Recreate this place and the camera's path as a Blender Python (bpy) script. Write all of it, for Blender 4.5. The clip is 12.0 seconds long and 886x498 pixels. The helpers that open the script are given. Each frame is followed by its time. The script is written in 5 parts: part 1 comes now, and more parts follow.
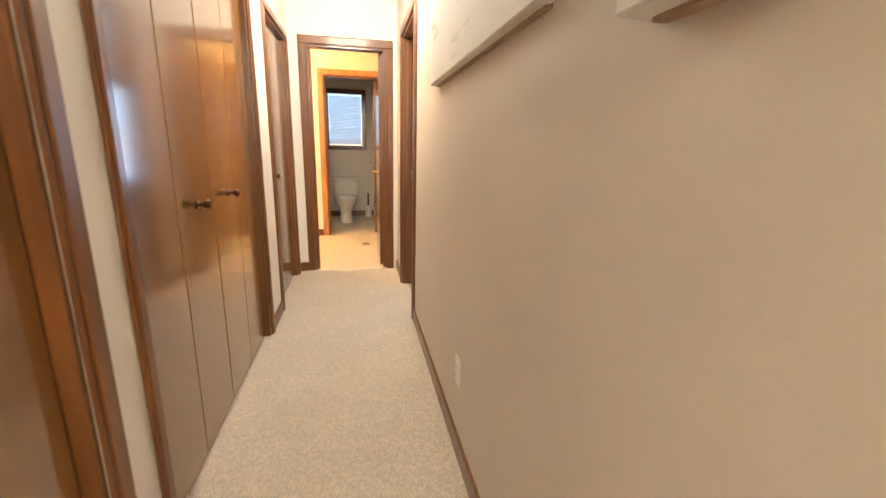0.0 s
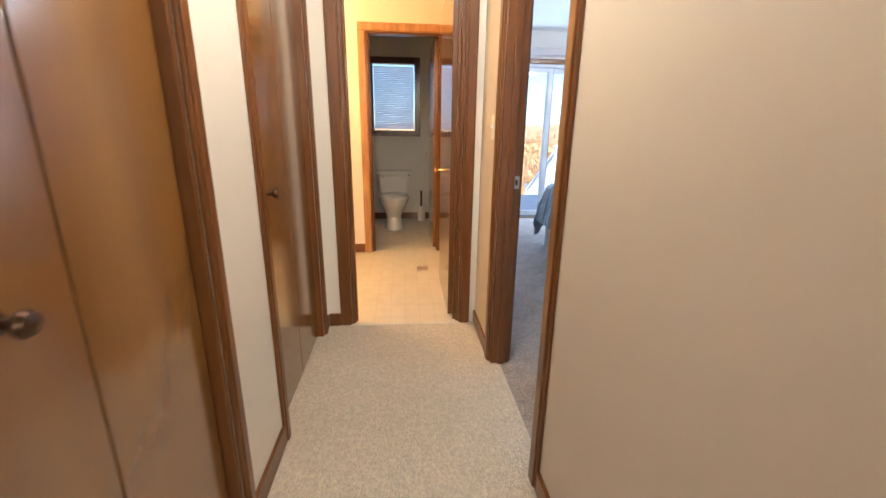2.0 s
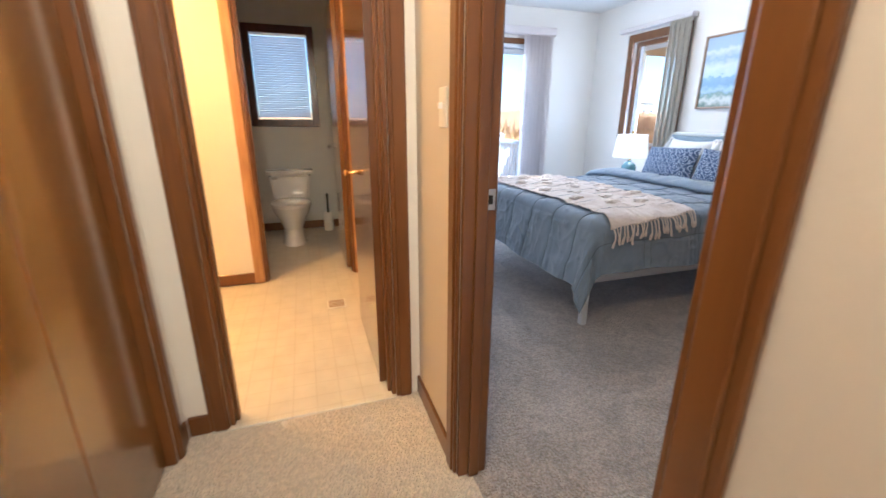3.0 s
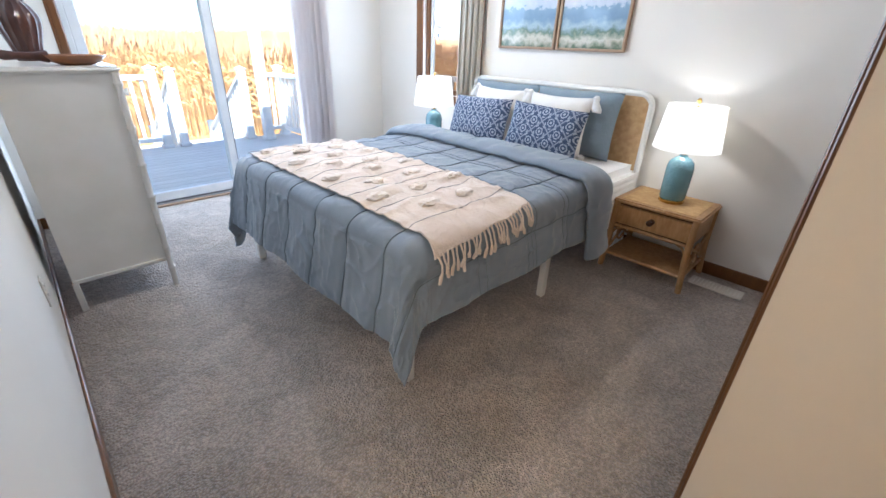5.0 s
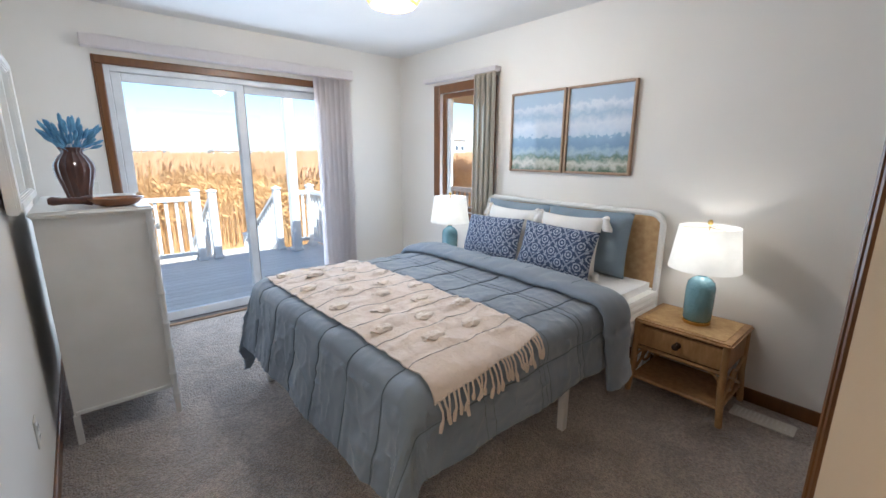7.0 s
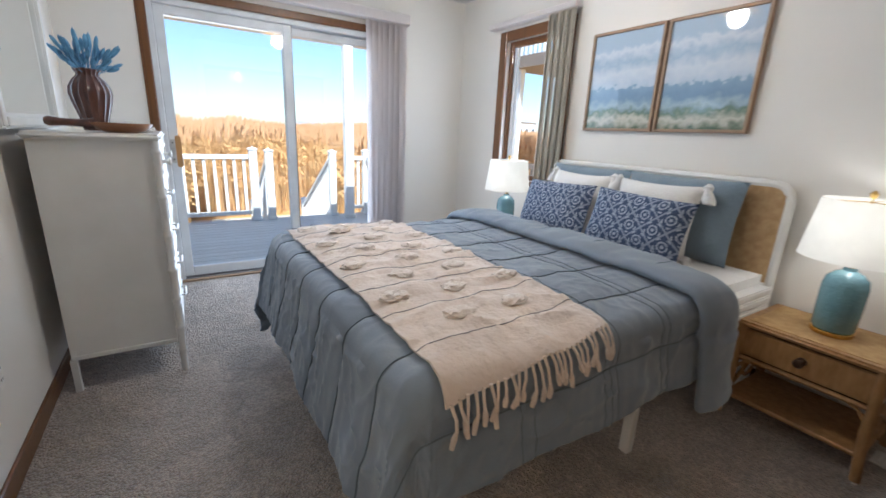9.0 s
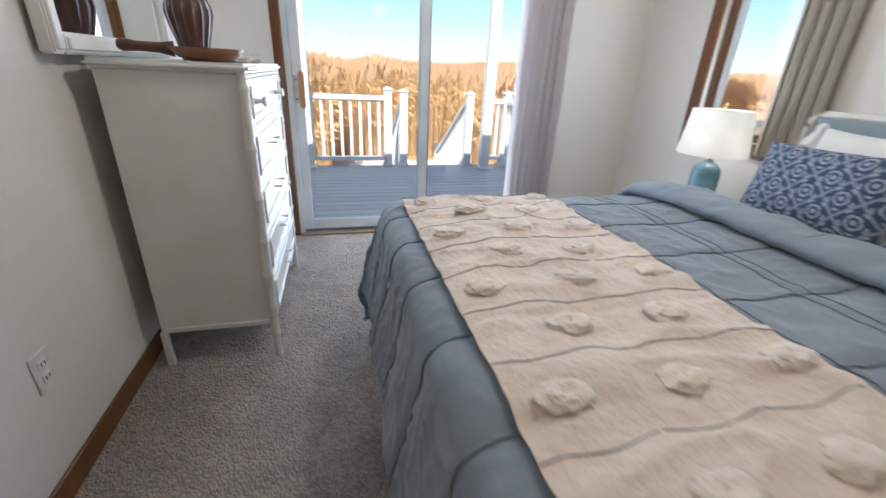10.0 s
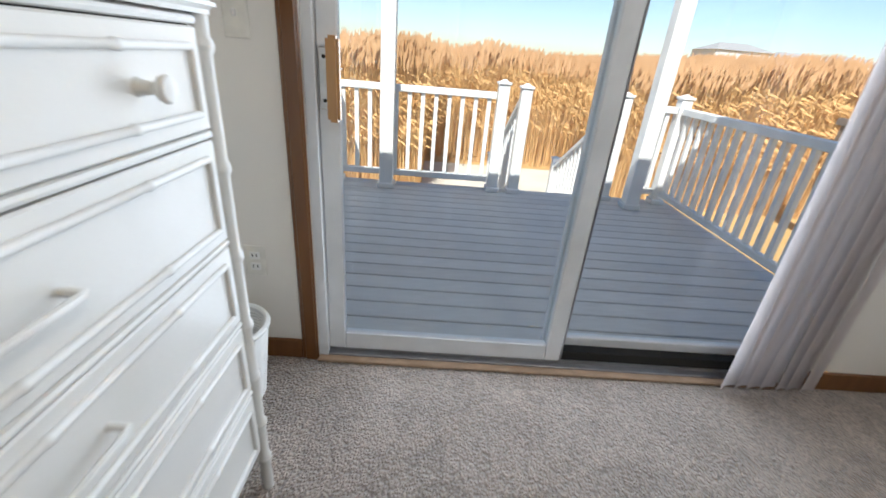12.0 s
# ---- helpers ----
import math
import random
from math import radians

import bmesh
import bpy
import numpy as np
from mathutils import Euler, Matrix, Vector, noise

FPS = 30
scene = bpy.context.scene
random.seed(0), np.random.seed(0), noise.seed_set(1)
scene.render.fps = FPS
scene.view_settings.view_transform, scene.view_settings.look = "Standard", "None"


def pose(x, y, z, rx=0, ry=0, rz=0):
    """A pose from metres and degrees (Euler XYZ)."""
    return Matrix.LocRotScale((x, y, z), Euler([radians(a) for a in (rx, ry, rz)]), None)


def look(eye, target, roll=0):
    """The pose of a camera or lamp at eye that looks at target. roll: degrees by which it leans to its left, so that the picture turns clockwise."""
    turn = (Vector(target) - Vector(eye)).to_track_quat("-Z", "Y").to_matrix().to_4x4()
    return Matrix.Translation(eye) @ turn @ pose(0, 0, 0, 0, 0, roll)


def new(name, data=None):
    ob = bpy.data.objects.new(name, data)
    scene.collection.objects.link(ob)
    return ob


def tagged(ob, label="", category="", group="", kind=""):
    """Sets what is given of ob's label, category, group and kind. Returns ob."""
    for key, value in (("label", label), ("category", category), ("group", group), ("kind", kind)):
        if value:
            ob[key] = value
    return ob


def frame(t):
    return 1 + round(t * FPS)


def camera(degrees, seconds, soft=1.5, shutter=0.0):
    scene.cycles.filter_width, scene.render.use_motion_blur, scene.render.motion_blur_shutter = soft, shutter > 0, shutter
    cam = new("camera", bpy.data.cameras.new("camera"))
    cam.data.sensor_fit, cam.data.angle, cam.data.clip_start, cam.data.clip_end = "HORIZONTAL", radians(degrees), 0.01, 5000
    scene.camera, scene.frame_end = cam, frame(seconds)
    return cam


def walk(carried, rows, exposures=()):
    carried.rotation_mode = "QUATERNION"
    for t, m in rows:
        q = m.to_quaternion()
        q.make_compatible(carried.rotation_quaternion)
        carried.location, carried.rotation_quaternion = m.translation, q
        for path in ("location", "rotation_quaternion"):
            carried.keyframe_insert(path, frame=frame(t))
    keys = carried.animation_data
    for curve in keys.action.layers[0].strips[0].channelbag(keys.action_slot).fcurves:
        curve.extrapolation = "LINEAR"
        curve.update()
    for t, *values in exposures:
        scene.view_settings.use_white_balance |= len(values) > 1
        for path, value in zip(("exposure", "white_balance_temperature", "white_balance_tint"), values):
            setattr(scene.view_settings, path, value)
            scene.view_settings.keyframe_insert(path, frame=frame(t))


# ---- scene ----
cam = camera(93.8, 12.0, shutter=0.3)
PATH = [
    (0, (0.879, 1.151, 1.203), (1.273, 3.053, 0.723), 1.5),
    (0.5, (0.882, 1.494, 1.202), (1.319, 3.393, 0.752), 1.1),
    (1, (0.88, 1.841, 1.234), (1.227, 3.755, 0.768), 1.8),
    (1.5, (0.888, 2.286, 1.23), (1.059, 4.209, 0.708), 1.1),
    (2, (0.791, 2.741, 1.21), (0.982, 4.653, 0.653), 0.9),
    (2.5, (0.801, 3.188, 1.201), (1.102, 5.078, 0.619), 0.4),
    (3, (0.839, 3.618, 1.186), (1.437, 5.431, 0.59), 0.3),
    (3.5, (0.943, 3.9, 1.209), (1.861, 5.567, 0.592), 0.5),
    (3.7, (1.011, 3.998, 1.181), (2.063, 5.581, 0.559), 1.0),
    (5.3, (1.558, 4.49, 1.349), (2.831, 5.741, 0.445), 2.3),
    (5.5, (1.591, 4.486, 1.374), (2.85, 5.763, 0.489), 2.1),
    (6, (1.614, 4.455, 1.392), (2.861, 5.827, 0.643), 0.9),
    (6.5, (1.596, 4.462, 1.423), (2.872, 5.891, 0.848), 0.5),
    (6.7, (1.6, 4.464, 1.426), (2.885, 5.91, 0.918), 0.5),
    (8.3, (1.677, 4.497, 1.342), (2.917, 6.026, 0.989), 1.6),
    (8.5, (1.768, 4.505, 1.303), (2.962, 6.058, 0.9), 1.9),
    (9, (1.934, 4.732, 1.22), (2.971, 6.357, 0.689), 2.6),
    (9.5, (2.046, 5.049, 1.169), (2.853, 6.748, 0.489), 3.3),
    (10, (2.151, 5.412, 1.176), (2.617, 7.188, 0.383), 2.8),
    (10.5, (2.109, 5.871, 1.139), (2.407, 7.693, 0.369), 2.0),
    (11, (2.153, 6.332, 1.143), (2.342, 8.168, 0.374), 2.3),
    (11.5, (2.169, 6.752, 1.139), (2.312, 8.585, 0.352), 3.5),
    (12, (2.250, 7.162, 1.107), (2.313, 8.972, 0.258), 4.9),
]
EXPOSURES = [
    (0.0, 2.75, 5050, 10), (0.8, 2.7, 5000, 10), (1.6, 2.4, 4900, 10), (2.5, 2.3, 4900, 10), (3.7, 2.6, 4900, 10), (5.3, 2.55, 5400, 10), (6.5, 2.15, 5500, 10), (8.5, 1.85, 5550, 10), (9.5, 1.8, 5650, 10), (10.5, 1.6, 5850, 10), (12.0, 1.5, 6200, 10),
]
walk(cam, [(t, look(eye, target, roll)) for t, eye, target, roll in PATH], EXPOSURES)

# ---- light ----
world = bpy.data.worlds.new("sky")
scene.world = world
world.use_nodes = True
wn = world.node_tree
sky = wn.nodes.new("ShaderNodeTexSky")
sky.sky_type = "NISHITA"
sky.sun_disc = False
sky.sun_elevation = radians(50)
sky.sun_rotation = radians(200)
sky.air_density, sky.dust_density = 1.0, 0.6
wn.links.new(sky.outputs[0], wn.nodes["Background"].inputs["Color"])
wn.nodes["Background"].inputs["Strength"].default_value = 0.06


def lamp(name, kind, m, power, colour, size=0.1):
    data = bpy.data.lights.new(name, kind)
    data.energy, data.color = power, colour
    if kind == "SUN":
        data.angle = radians(size)
    elif kind == "AREA":
        data.size = size
    else:
        data.shadow_soft_size = size
    ob = new(name, data)
    ob.matrix_world = m
    return ob


SUN_FROM = Vector((-0.22, -0.60, 0.77))
lamp("sun", "SUN", look(SUN_FROM * 50, (0, 0, 0)), 3.2, (1.0, 0.93, 0.82), 0.5)
WARM, SOFT = (1.0, 0.48, 0.12), (1.0, 0.92, 0.80)
lamp("bedroom_ceiling_bulb", "POINT", pose(3.08, 6.6, 2.20), 9.5, SOFT, 0.07)
lamp("table_lamp_bulb", "POINT", pose(4.21, 5.2, 0.93), 0.6, SOFT, 0.04)
lamp("far_table_lamp_bulb", "POINT", pose(4.21, 7.36, 0.93), 0.35, SOFT, 0.04)
lamp("laundry_bulb", "POINT", pose(-0.3, 6.0, 2.25), 19, WARM, 0.09)
HALL_LIGHT = (1.0, 0.77, 0.47)
lamp("hall_bulb", "POINT", pose(0.75, -1.4, 2.28), 35, HALL_LIGHT, 0.09)
# unseen fill lamp, added to brighten the floor and walls mid-hall
lamp("middle_hall_fill", "POINT", pose(0.80, 3.9, 2.30), 14, HALL_LIGHT, 0.22)
# area lamps added just inside the glass to stand in for sky daylight
for name, m, power, wide, high in (("sliding_door_daylight", look((2.66, 8.462, 1.02), (2.66, 0.0, 0.9)), 8, 1.5, 1.82), ("side_window_daylight", look((4.46, 7.52, 1.44), (0.0, 7.52, 1.3)), 2, 0.4, 1.0)):
    day = lamp(name, "AREA", m, power, (0.80, 0.90, 1.0), wide)
    day.data.shape, day.data.size_y = "RECTANGLE", high

# ---- materials ----


def material(name, colour, rough=0.6, metal=0.0, second=None, scale=6.0, stretch=(1, 1, 1), bump=0.0, fine=80.0, coat=0.0, spread=(0.35, 0.65), each=0.0, sheen=0.0):
    """Base colour that drifts towards a second one in patches, with a fine relief."""
    m = bpy.data.materials.new(name)
    m.use_nodes = True
    t = m.node_tree
    b = t.nodes["Principled BSDF"]
    b.inputs["Roughness"].default_value, b.inputs["Metallic"].default_value = rough, metal
    b.inputs["Coat Weight"].default_value, b.inputs["Coat Roughness"].default_value = coat, 0.12
    b.inputs["Sheen Weight"].default_value = sheen
    second = second or tuple(c * 0.86 for c in colour)
    co = t.nodes.new("ShaderNodeTexCoord")
    mp = t.nodes.new("ShaderNodeMapping")
    mp.inputs["Scale"].default_value = stretch
    t.links.new(co.outputs["Object"], mp.inputs["Vector"])
    n1 = t.nodes.new("ShaderNodeTexNoise")
    n1.inputs["Scale"].default_value, n1.inputs["Detail"].default_value = scale, 5
    t.links.new(mp.outputs[0], n1.inputs["Vector"])
    ramp = t.nodes.new("ShaderNodeValToRGB")
    ramp.color_ramp.elements[0].position, ramp.color_ramp.elements[1].position = spread
    ramp.color_ramp.elements[0].color, ramp.color_ramp.elements[1].color = (*second, 1), (*colour, 1)
    t.links.new(n1.outputs["Fac"], ramp.inputs["Fac"])
    out = ramp.outputs["Color"]
    if each:
        info = t.nodes.new("ShaderNodeObjectInfo")
        hsv = t.nodes.new("ShaderNodeHueSaturation")
        rng = t.nodes.new("ShaderNodeMapRange")
        rng.inputs["To Min"].default_value, rng.inputs["To Max"].default_value = 1 - each, 1 + each
        t.links.new(info.outputs["Random"], rng.inputs["Value"])
        t.links.new(rng.outputs[0], hsv.inputs["Value"])
        t.links.new(out, hsv.inputs["Color"])
        out = hsv.outputs["Color"]
    t.links.new(out, b.inputs["Base Color"])
    if bump:
        n2 = t.nodes.new("ShaderNodeTexNoise")
        n2.inputs["Scale"].default_value, n2.inputs["Detail"].default_value = fine, 3
        t.links.new(mp.outputs[0], n2.inputs["Vector"])
        bp = t.nodes.new("ShaderNodeBump")
        bp.inputs["Strength"].default_value, bp.inputs["Distance"].default_value = bump, 0.01
        t.links.new(n2.outputs["Fac"], bp.inputs["Height"])
        t.links.new(bp.outputs[0], b.inputs["Normal"])
    return m


def carpet_material(name, light, dark, loop, low=0.62, high=1.18, swathe=0.14):
    """Cut pile: tufts as cells, with broad brushed swathes."""
    m = material(name, light, 0.95, second=dark, scale=2.2, spread=(0.3, 0.7), sheen=0.3)
    t = m.node_tree
    b = t.nodes["Principled BSDF"]
    co = t.nodes["Texture Coordinate"]
    wob = t.nodes.new("ShaderNodeTexNoise")
    wob.inputs["Scale"].default_value = loop * 0.35
    wob.inputs["Detail"].default_value = 4
    t.links.new(co.outputs["Object"], wob.inputs["Vector"])
    v = t.nodes.new("ShaderNodeTexVoronoi")
    v.inputs["Scale"].default_value = loop
    t.links.new(co.outputs["Object"], v.inputs["Vector"])
    mix = t.nodes.new("ShaderNodeMath")
    mix.operation = "MULTIPLY_ADD"
    mix.inputs[1].default_value = -0.8
    t.links.new(v.outputs["Distance"], mix.inputs[0])
    t.links.new(wob.outputs["Fac"], mix.inputs[2])
    bp = t.nodes.new("ShaderNodeBump")
    bp.inputs["Strength"].default_value, bp.inputs["Distance"].default_value = 1.0, 0.02
    t.links.new(mix.outputs[0], bp.inputs["Height"])
    t.links.new(bp.outputs[0], b.inputs["Normal"])
    tone = t.nodes.new("ShaderNodeMapRange")
    tone.inputs["From Min"].default_value, tone.inputs["From Max"].default_value = -0.1, 0.6
    tone.inputs["To Min"].default_value, tone.inputs["To Max"].default_value = low, high
    t.links.new(mix.outputs[0], tone.inputs["Value"])
    brush = t.nodes.new("ShaderNodeTexNoise")
    brush.inputs["Scale"].default_value, brush.inputs["Detail"].default_value, brush.inputs["Distortion"].default_value = 4.5, 6, 1.6
    t.links.new(co.outputs["Object"], brush.inputs["Vector"])
    nap = t.nodes.new("ShaderNodeMapRange")
    nap.inputs["From Min"].default_value, nap.inputs["From Max"].default_value = 0.4, 0.6
    nap.inputs["To Min"].default_value, nap.inputs["To Max"].default_value = 1 - swathe, 1 + swathe * 0.5
    t.links.new(brush.outputs["Fac"], nap.inputs["Value"])
    both = t.nodes.new("ShaderNodeMath")
    both.operation = "MULTIPLY"
    t.links.new(tone.outputs[0], both.inputs[0])
    t.links.new(nap.outputs[0], both.inputs[1])
    hsv = t.nodes.new("ShaderNodeHueSaturation")
    t.links.new(both.outputs[0], hsv.inputs["Value"])
    t.links.new(t.nodes["Color Ramp"].outputs["Color"], hsv.inputs["Color"])
    t.links.new(hsv.outputs["Color"], b.inputs["Base Color"])
    return m


def glow_material(name, colour, power, base):
    m = material(name, base, 0.7)
    b = m.node_tree.nodes["Principled BSDF"]
    b.inputs["Emission Color"].default_value, b.inputs["Emission Strength"].default_value = (*colour, 1), power
    return m


def glass_material():
    """A clean pane: lets light straight through, with a faint sharp gloss."""
    m = bpy.data.materials.new("window_glass")
    m.use_nodes = True
    t = m.node_tree
    t.nodes.remove(t.nodes["Principled BSDF"])
    clear, gloss, mix = (t.nodes.new(k) for k in ("ShaderNodeBsdfTransparent", "ShaderNodeBsdfGlossy", "ShaderNodeMixShader"))
    clear.inputs["Color"].default_value = (0.95, 0.98, 0.99, 1)
    gloss.inputs["Roughness"].default_value = 0.02
    mix.inputs[0].default_value = 0.05
    t.links.new(clear.outputs[0], mix.inputs[1])
    t.links.new(gloss.outputs[0], mix.inputs[2])
    t.links.new(mix.outputs[0], t.nodes["Material Output"].inputs["Surface"])
    return m


def weave_material(name, colour, second, scale, rough=0.7):
    """Open basket weave for cane and rattan."""
    m = material(name, colour, rough, second=second, scale=30)
    t = m.node_tree
    b = t.nodes["Principled BSDF"]
    ck = t.nodes.new("ShaderNodeTexChecker")
    ck.inputs["Scale"].default_value = scale
    ck.inputs["Color1"].default_value, ck.inputs["Color2"].default_value = (*colour, 1), (*second, 1)
    t.links.new(t.nodes["Texture Coordinate"].outputs["Object"], ck.inputs["Vector"])
    mixc = t.nodes.new("ShaderNodeMix")
    mixc.data_type, mixc.blend_type = "RGBA", "MULTIPLY"
    mixc.inputs["Factor"].default_value = 0.35
    t.links.new(t.nodes["Color Ramp"].outputs["Color"], mixc.inputs["A"])
    t.links.new(ck.outputs["Color"], mixc.inputs["B"])
    t.links.new(mixc.outputs["Result"], b.inputs["Base Color"])
    bp = t.nodes.new("ShaderNodeBump")
    bp.inputs["Strength"].default_value, bp.inputs["Distance"].default_value = 0.4, 0.002
    t.links.new(ck.outputs["Fac"], bp.inputs["Height"])
    t.links.new(bp.outputs[0], b.inputs["Normal"])
    return m


def damask_material():
    """Navy cotton with pale flower motifs in a half-drop repeat."""
    m = material("damask_cotton", (0.050, 0.078, 0.150), 0.85, second=(0.040, 0.064, 0.125), scale=40, bump=0.2, fine=300)
    t = m.node_tree
    b = t.nodes["Principled BSDF"]
    uv = t.nodes["Texture Coordinate"].outputs["UV"]

    def maths(op, a, c=None):
        n = t.nodes.new("ShaderNodeMath")
        n.operation = op
        for k, val in enumerate((a, c)):
            if val is None:
                continue
            if isinstance(val, (int, float)):
                n.inputs[k].default_value = val
            else:
                t.links.new(val, n.inputs[k])
        return n.outputs[0]

    sep = t.nodes.new("ShaderNodeSeparateXYZ")
    t.links.new(uv, sep.inputs[0])
    u, v = sep.outputs[0], sep.outputs[1]
    total = None
    for off in (0.0, 0.5):
        pu = maths("SUBTRACT", maths("FRACT", maths("ADD", maths("MULTIPLY", u, 4.2), off)), 0.5)
        pv = maths("SUBTRACT", maths("FRACT", maths("ADD", maths("MULTIPLY", v, 2.3), off)), 0.5)
        r = maths("SQRT", maths("ADD", maths("POWER", maths("ABSOLUTE", pu), 2.0), maths("POWER", maths("ABSOLUTE", pv), 2.0)))
        ang = maths("ARCTAN2", pv, pu)
        petal = maths("ADD", maths("MULTIPLY", maths("COSINE", maths("ADD", maths("MULTIPLY", ang, 5.0), 1.57)), 0.10), 0.27)
        inside = maths("LESS_THAN", r, petal)
        vein = maths("GREATER_THAN", maths("SINE", maths("MULTIPLY", r, 46.0)), 0.1)
        one = maths("MULTIPLY", inside, vein)
        total = one if total is None else maths("MAXIMUM", total, one)
    lat = maths("ADD", maths("ABSOLUTE", maths("SUBTRACT", maths("FRACT", maths("MULTIPLY", u, 4.2)), 0.5)), maths("ABSOLUTE", maths("SUBTRACT", maths("FRACT", maths("MULTIPLY", v, 2.3)), 0.5)))
    line = maths("LESS_THAN", maths("ABSOLUTE", maths("SUBTRACT", lat, 0.5)), 0.05)
    total = maths("MAXIMUM", total, maths("MULTIPLY", line, 0.7))
    mixc = t.nodes.new("ShaderNodeMix")
    mixc.data_type = "RGBA"
    mixc.inputs["B"].default_value = (0.40, 0.44, 0.53, 1)
    t.links.new(maths("MULTIPLY", total, 0.85), mixc.inputs["Factor"])
    t.links.new(t.nodes["Color Ramp"].outputs["Color"], mixc.inputs["A"])
    t.links.new(mixc.outputs["Result"], b.inputs["Base Color"])
    return m


def painting_material(name, shift):
    """A loose seascape: cloudy sky, a grey-blue sea and dune grass, brushed."""
    m = bpy.data.materials.new(name)
    m.use_nodes = True
    t = m.node_tree
    b = t.nodes["Principled BSDF"]
    b.inputs["Roughness"].default_value = 0.6
    b.inputs["Coat Weight"].default_value, b.inputs["Coat Roughness"].default_value = 0.7, 0.02
    co = t.nodes.new("ShaderNodeTexCoord")
    mp = t.nodes.new("ShaderNodeMapping")
    mp.inputs["Location"].default_value = (0, shift, 0)
    mp.inputs["Scale"].default_value = (1, 4.0, 9.0)
    t.links.new(co.outputs["Object"], mp.inputs["Vector"])
    n = t.nodes.new("ShaderNodeTexNoise")
    n.inputs["Scale"].default_value, n.inputs["Detail"].default_value = 1.6, 6
    t.links.new(mp.outputs[0], n.inputs["Vector"])
    n2 = t.nodes.new("ShaderNodeTexNoise")
    n2.inputs["Scale"].default_value, n2.inputs["Detail"].default_value = 22, 4
    t.links.new(co.outputs["Object"], n2.inputs["Vector"])
    sep = t.nodes.new("ShaderNodeSeparateXYZ")
    t.links.new(co.outputs["UV"], sep.inputs[0])
    add = t.nodes.new("ShaderNodeMath")
    add.operation = "MULTIPLY_ADD"
    add.inputs[1].default_value = 0.09
    t.links.new(n.outputs["Fac"], add.inputs[0])
    t.links.new(sep.outputs[1], add.inputs[2])
    add2 = t.nodes.new("ShaderNodeMath")
    add2.operation = "MULTIPLY_ADD"
    add2.inputs[1].default_value = 0.20
    t.links.new(n2.outputs["Fac"], add2.inputs[0])
    t.links.new(add.outputs[0], add2.inputs[2])
    ramp = t.nodes.new("ShaderNodeValToRGB")
    stops = [(0.0, (0.34, 0.31, 0.25)), (0.14, (0.05, 0.10, 0.05)), (0.24, (0.50, 0.48, 0.40)), (0.31, (0.11, 0.18, 0.13)), (0.38, (0.30, 0.40, 0.47)), (0.46, (0.16, 0.26, 0.38)), (0.57, (0.20, 0.31, 0.44)), (0.59, (0.42, 0.50, 0.60)), (0.72, (0.55, 0.60, 0.66)), (0.84, (0.33, 0.43, 0.56)), (0.95, (0.58, 0.63, 0.69)), (1.0, (0.38, 0.48, 0.60))]
    el = ramp.color_ramp.elements
    while len(el) < len(stops):
        el.new(0.5)
    for e, (p, c) in zip(el, stops):
        e.position, e.color = p, (*c, 1)
    t.links.new(add2.outputs[0], ramp.inputs["Fac"])
    t.links.new(ramp.outputs["Color"], b.inputs["Base Color"])
    return m


M = {}
M["wall"] = material("wall_paint", (0.77, 0.735, 0.68), 0.7, second=(0.745, 0.71, 0.655), scale=1.5, bump=0.04, fine=160)
# same cream as the bedroom walls, darkened in colour for the weak grazing light
M["dimwall"] = material("dimmed_wall_paint", (0.60, 0.535, 0.455), 0.55, second=(0.58, 0.515, 0.435), scale=1.5, bump=0.04, fine=160)
M["ceiling"] = material("ceiling_paint", (0.80, 0.79, 0.77), 0.9, second=(0.77, 0.76, 0.74), scale=2, bump=0.25, fine=90)
M["bathwall"] = material("bath_paint", (0.66, 0.68, 0.66), 0.7, scale=1.5, bump=0.1, fine=160)
M["carpet"] = carpet_material("bedroom_carpet", (0.64, 0.53, 0.445), (0.47, 0.385, 0.315), 120)
M["hallcarpet"] = carpet_material("hall_carpet", (0.90, 0.79, 0.64), (0.84, 0.73, 0.58), 130, 0.84, 1.22, 0.03)
M["vinyl"] = material("vinyl_sheet", (0.66, 0.62, 0.53), 0.35, second=(0.60, 0.56, 0.47), scale=9, bump=0.05, fine=40)
vt = M["vinyl"].node_tree
grid = vt.nodes.new("ShaderNodeTexBrick")
grid.offset = 0.0
grid.inputs["Scale"].default_value = 1.0
grid.inputs["Brick Width"].default_value, grid.inputs["Row Height"].default_value = 0.10, 0.10
grid.inputs["Mortar Size"].default_value, grid.inputs["Mortar Smooth"].default_value = 0.004, 0.6
grid.inputs["Color1"].default_value = grid.inputs["Color2"].default_value = (1, 1, 1, 1)
grid.inputs["Mortar"].default_value = (0.90, 0.885, 0.86, 1)
vt.links.new(vt.nodes["Texture Coordinate"].outputs["Object"], grid.inputs["Vector"])
tint = vt.nodes.new("ShaderNodeMix")
tint.data_type, tint.blend_type = "RGBA", "MULTIPLY"
tint.inputs["Factor"].default_value = 1.0
vt.links.new(vt.nodes["Color Ramp"].outputs["Color"], tint.inputs["A"])
vt.links.new(grid.outputs["Color"], tint.inputs["B"])
vt.links.new(tint.outputs["Result"], vt.nodes["Principled BSDF"].inputs["Base Color"])
M["trim"] = material("stained_trim", (0.16, 0.060, 0.011), 0.34, second=(0.125, 0.044, 0.008), scale=5, stretch=(6, 6, 0.6), bump=0.04, fine=60, coat=0.35)
M["doorwood"] = material("lacquered_birch", (0.215, 0.100, 0.018), 0.24, second=(0.165, 0.070, 0.011), scale=2.2, stretch=(3, 3, 0.35), bump=0.03, fine=50, coat=0.9, spread=(0.25, 0.75), each=0.08)
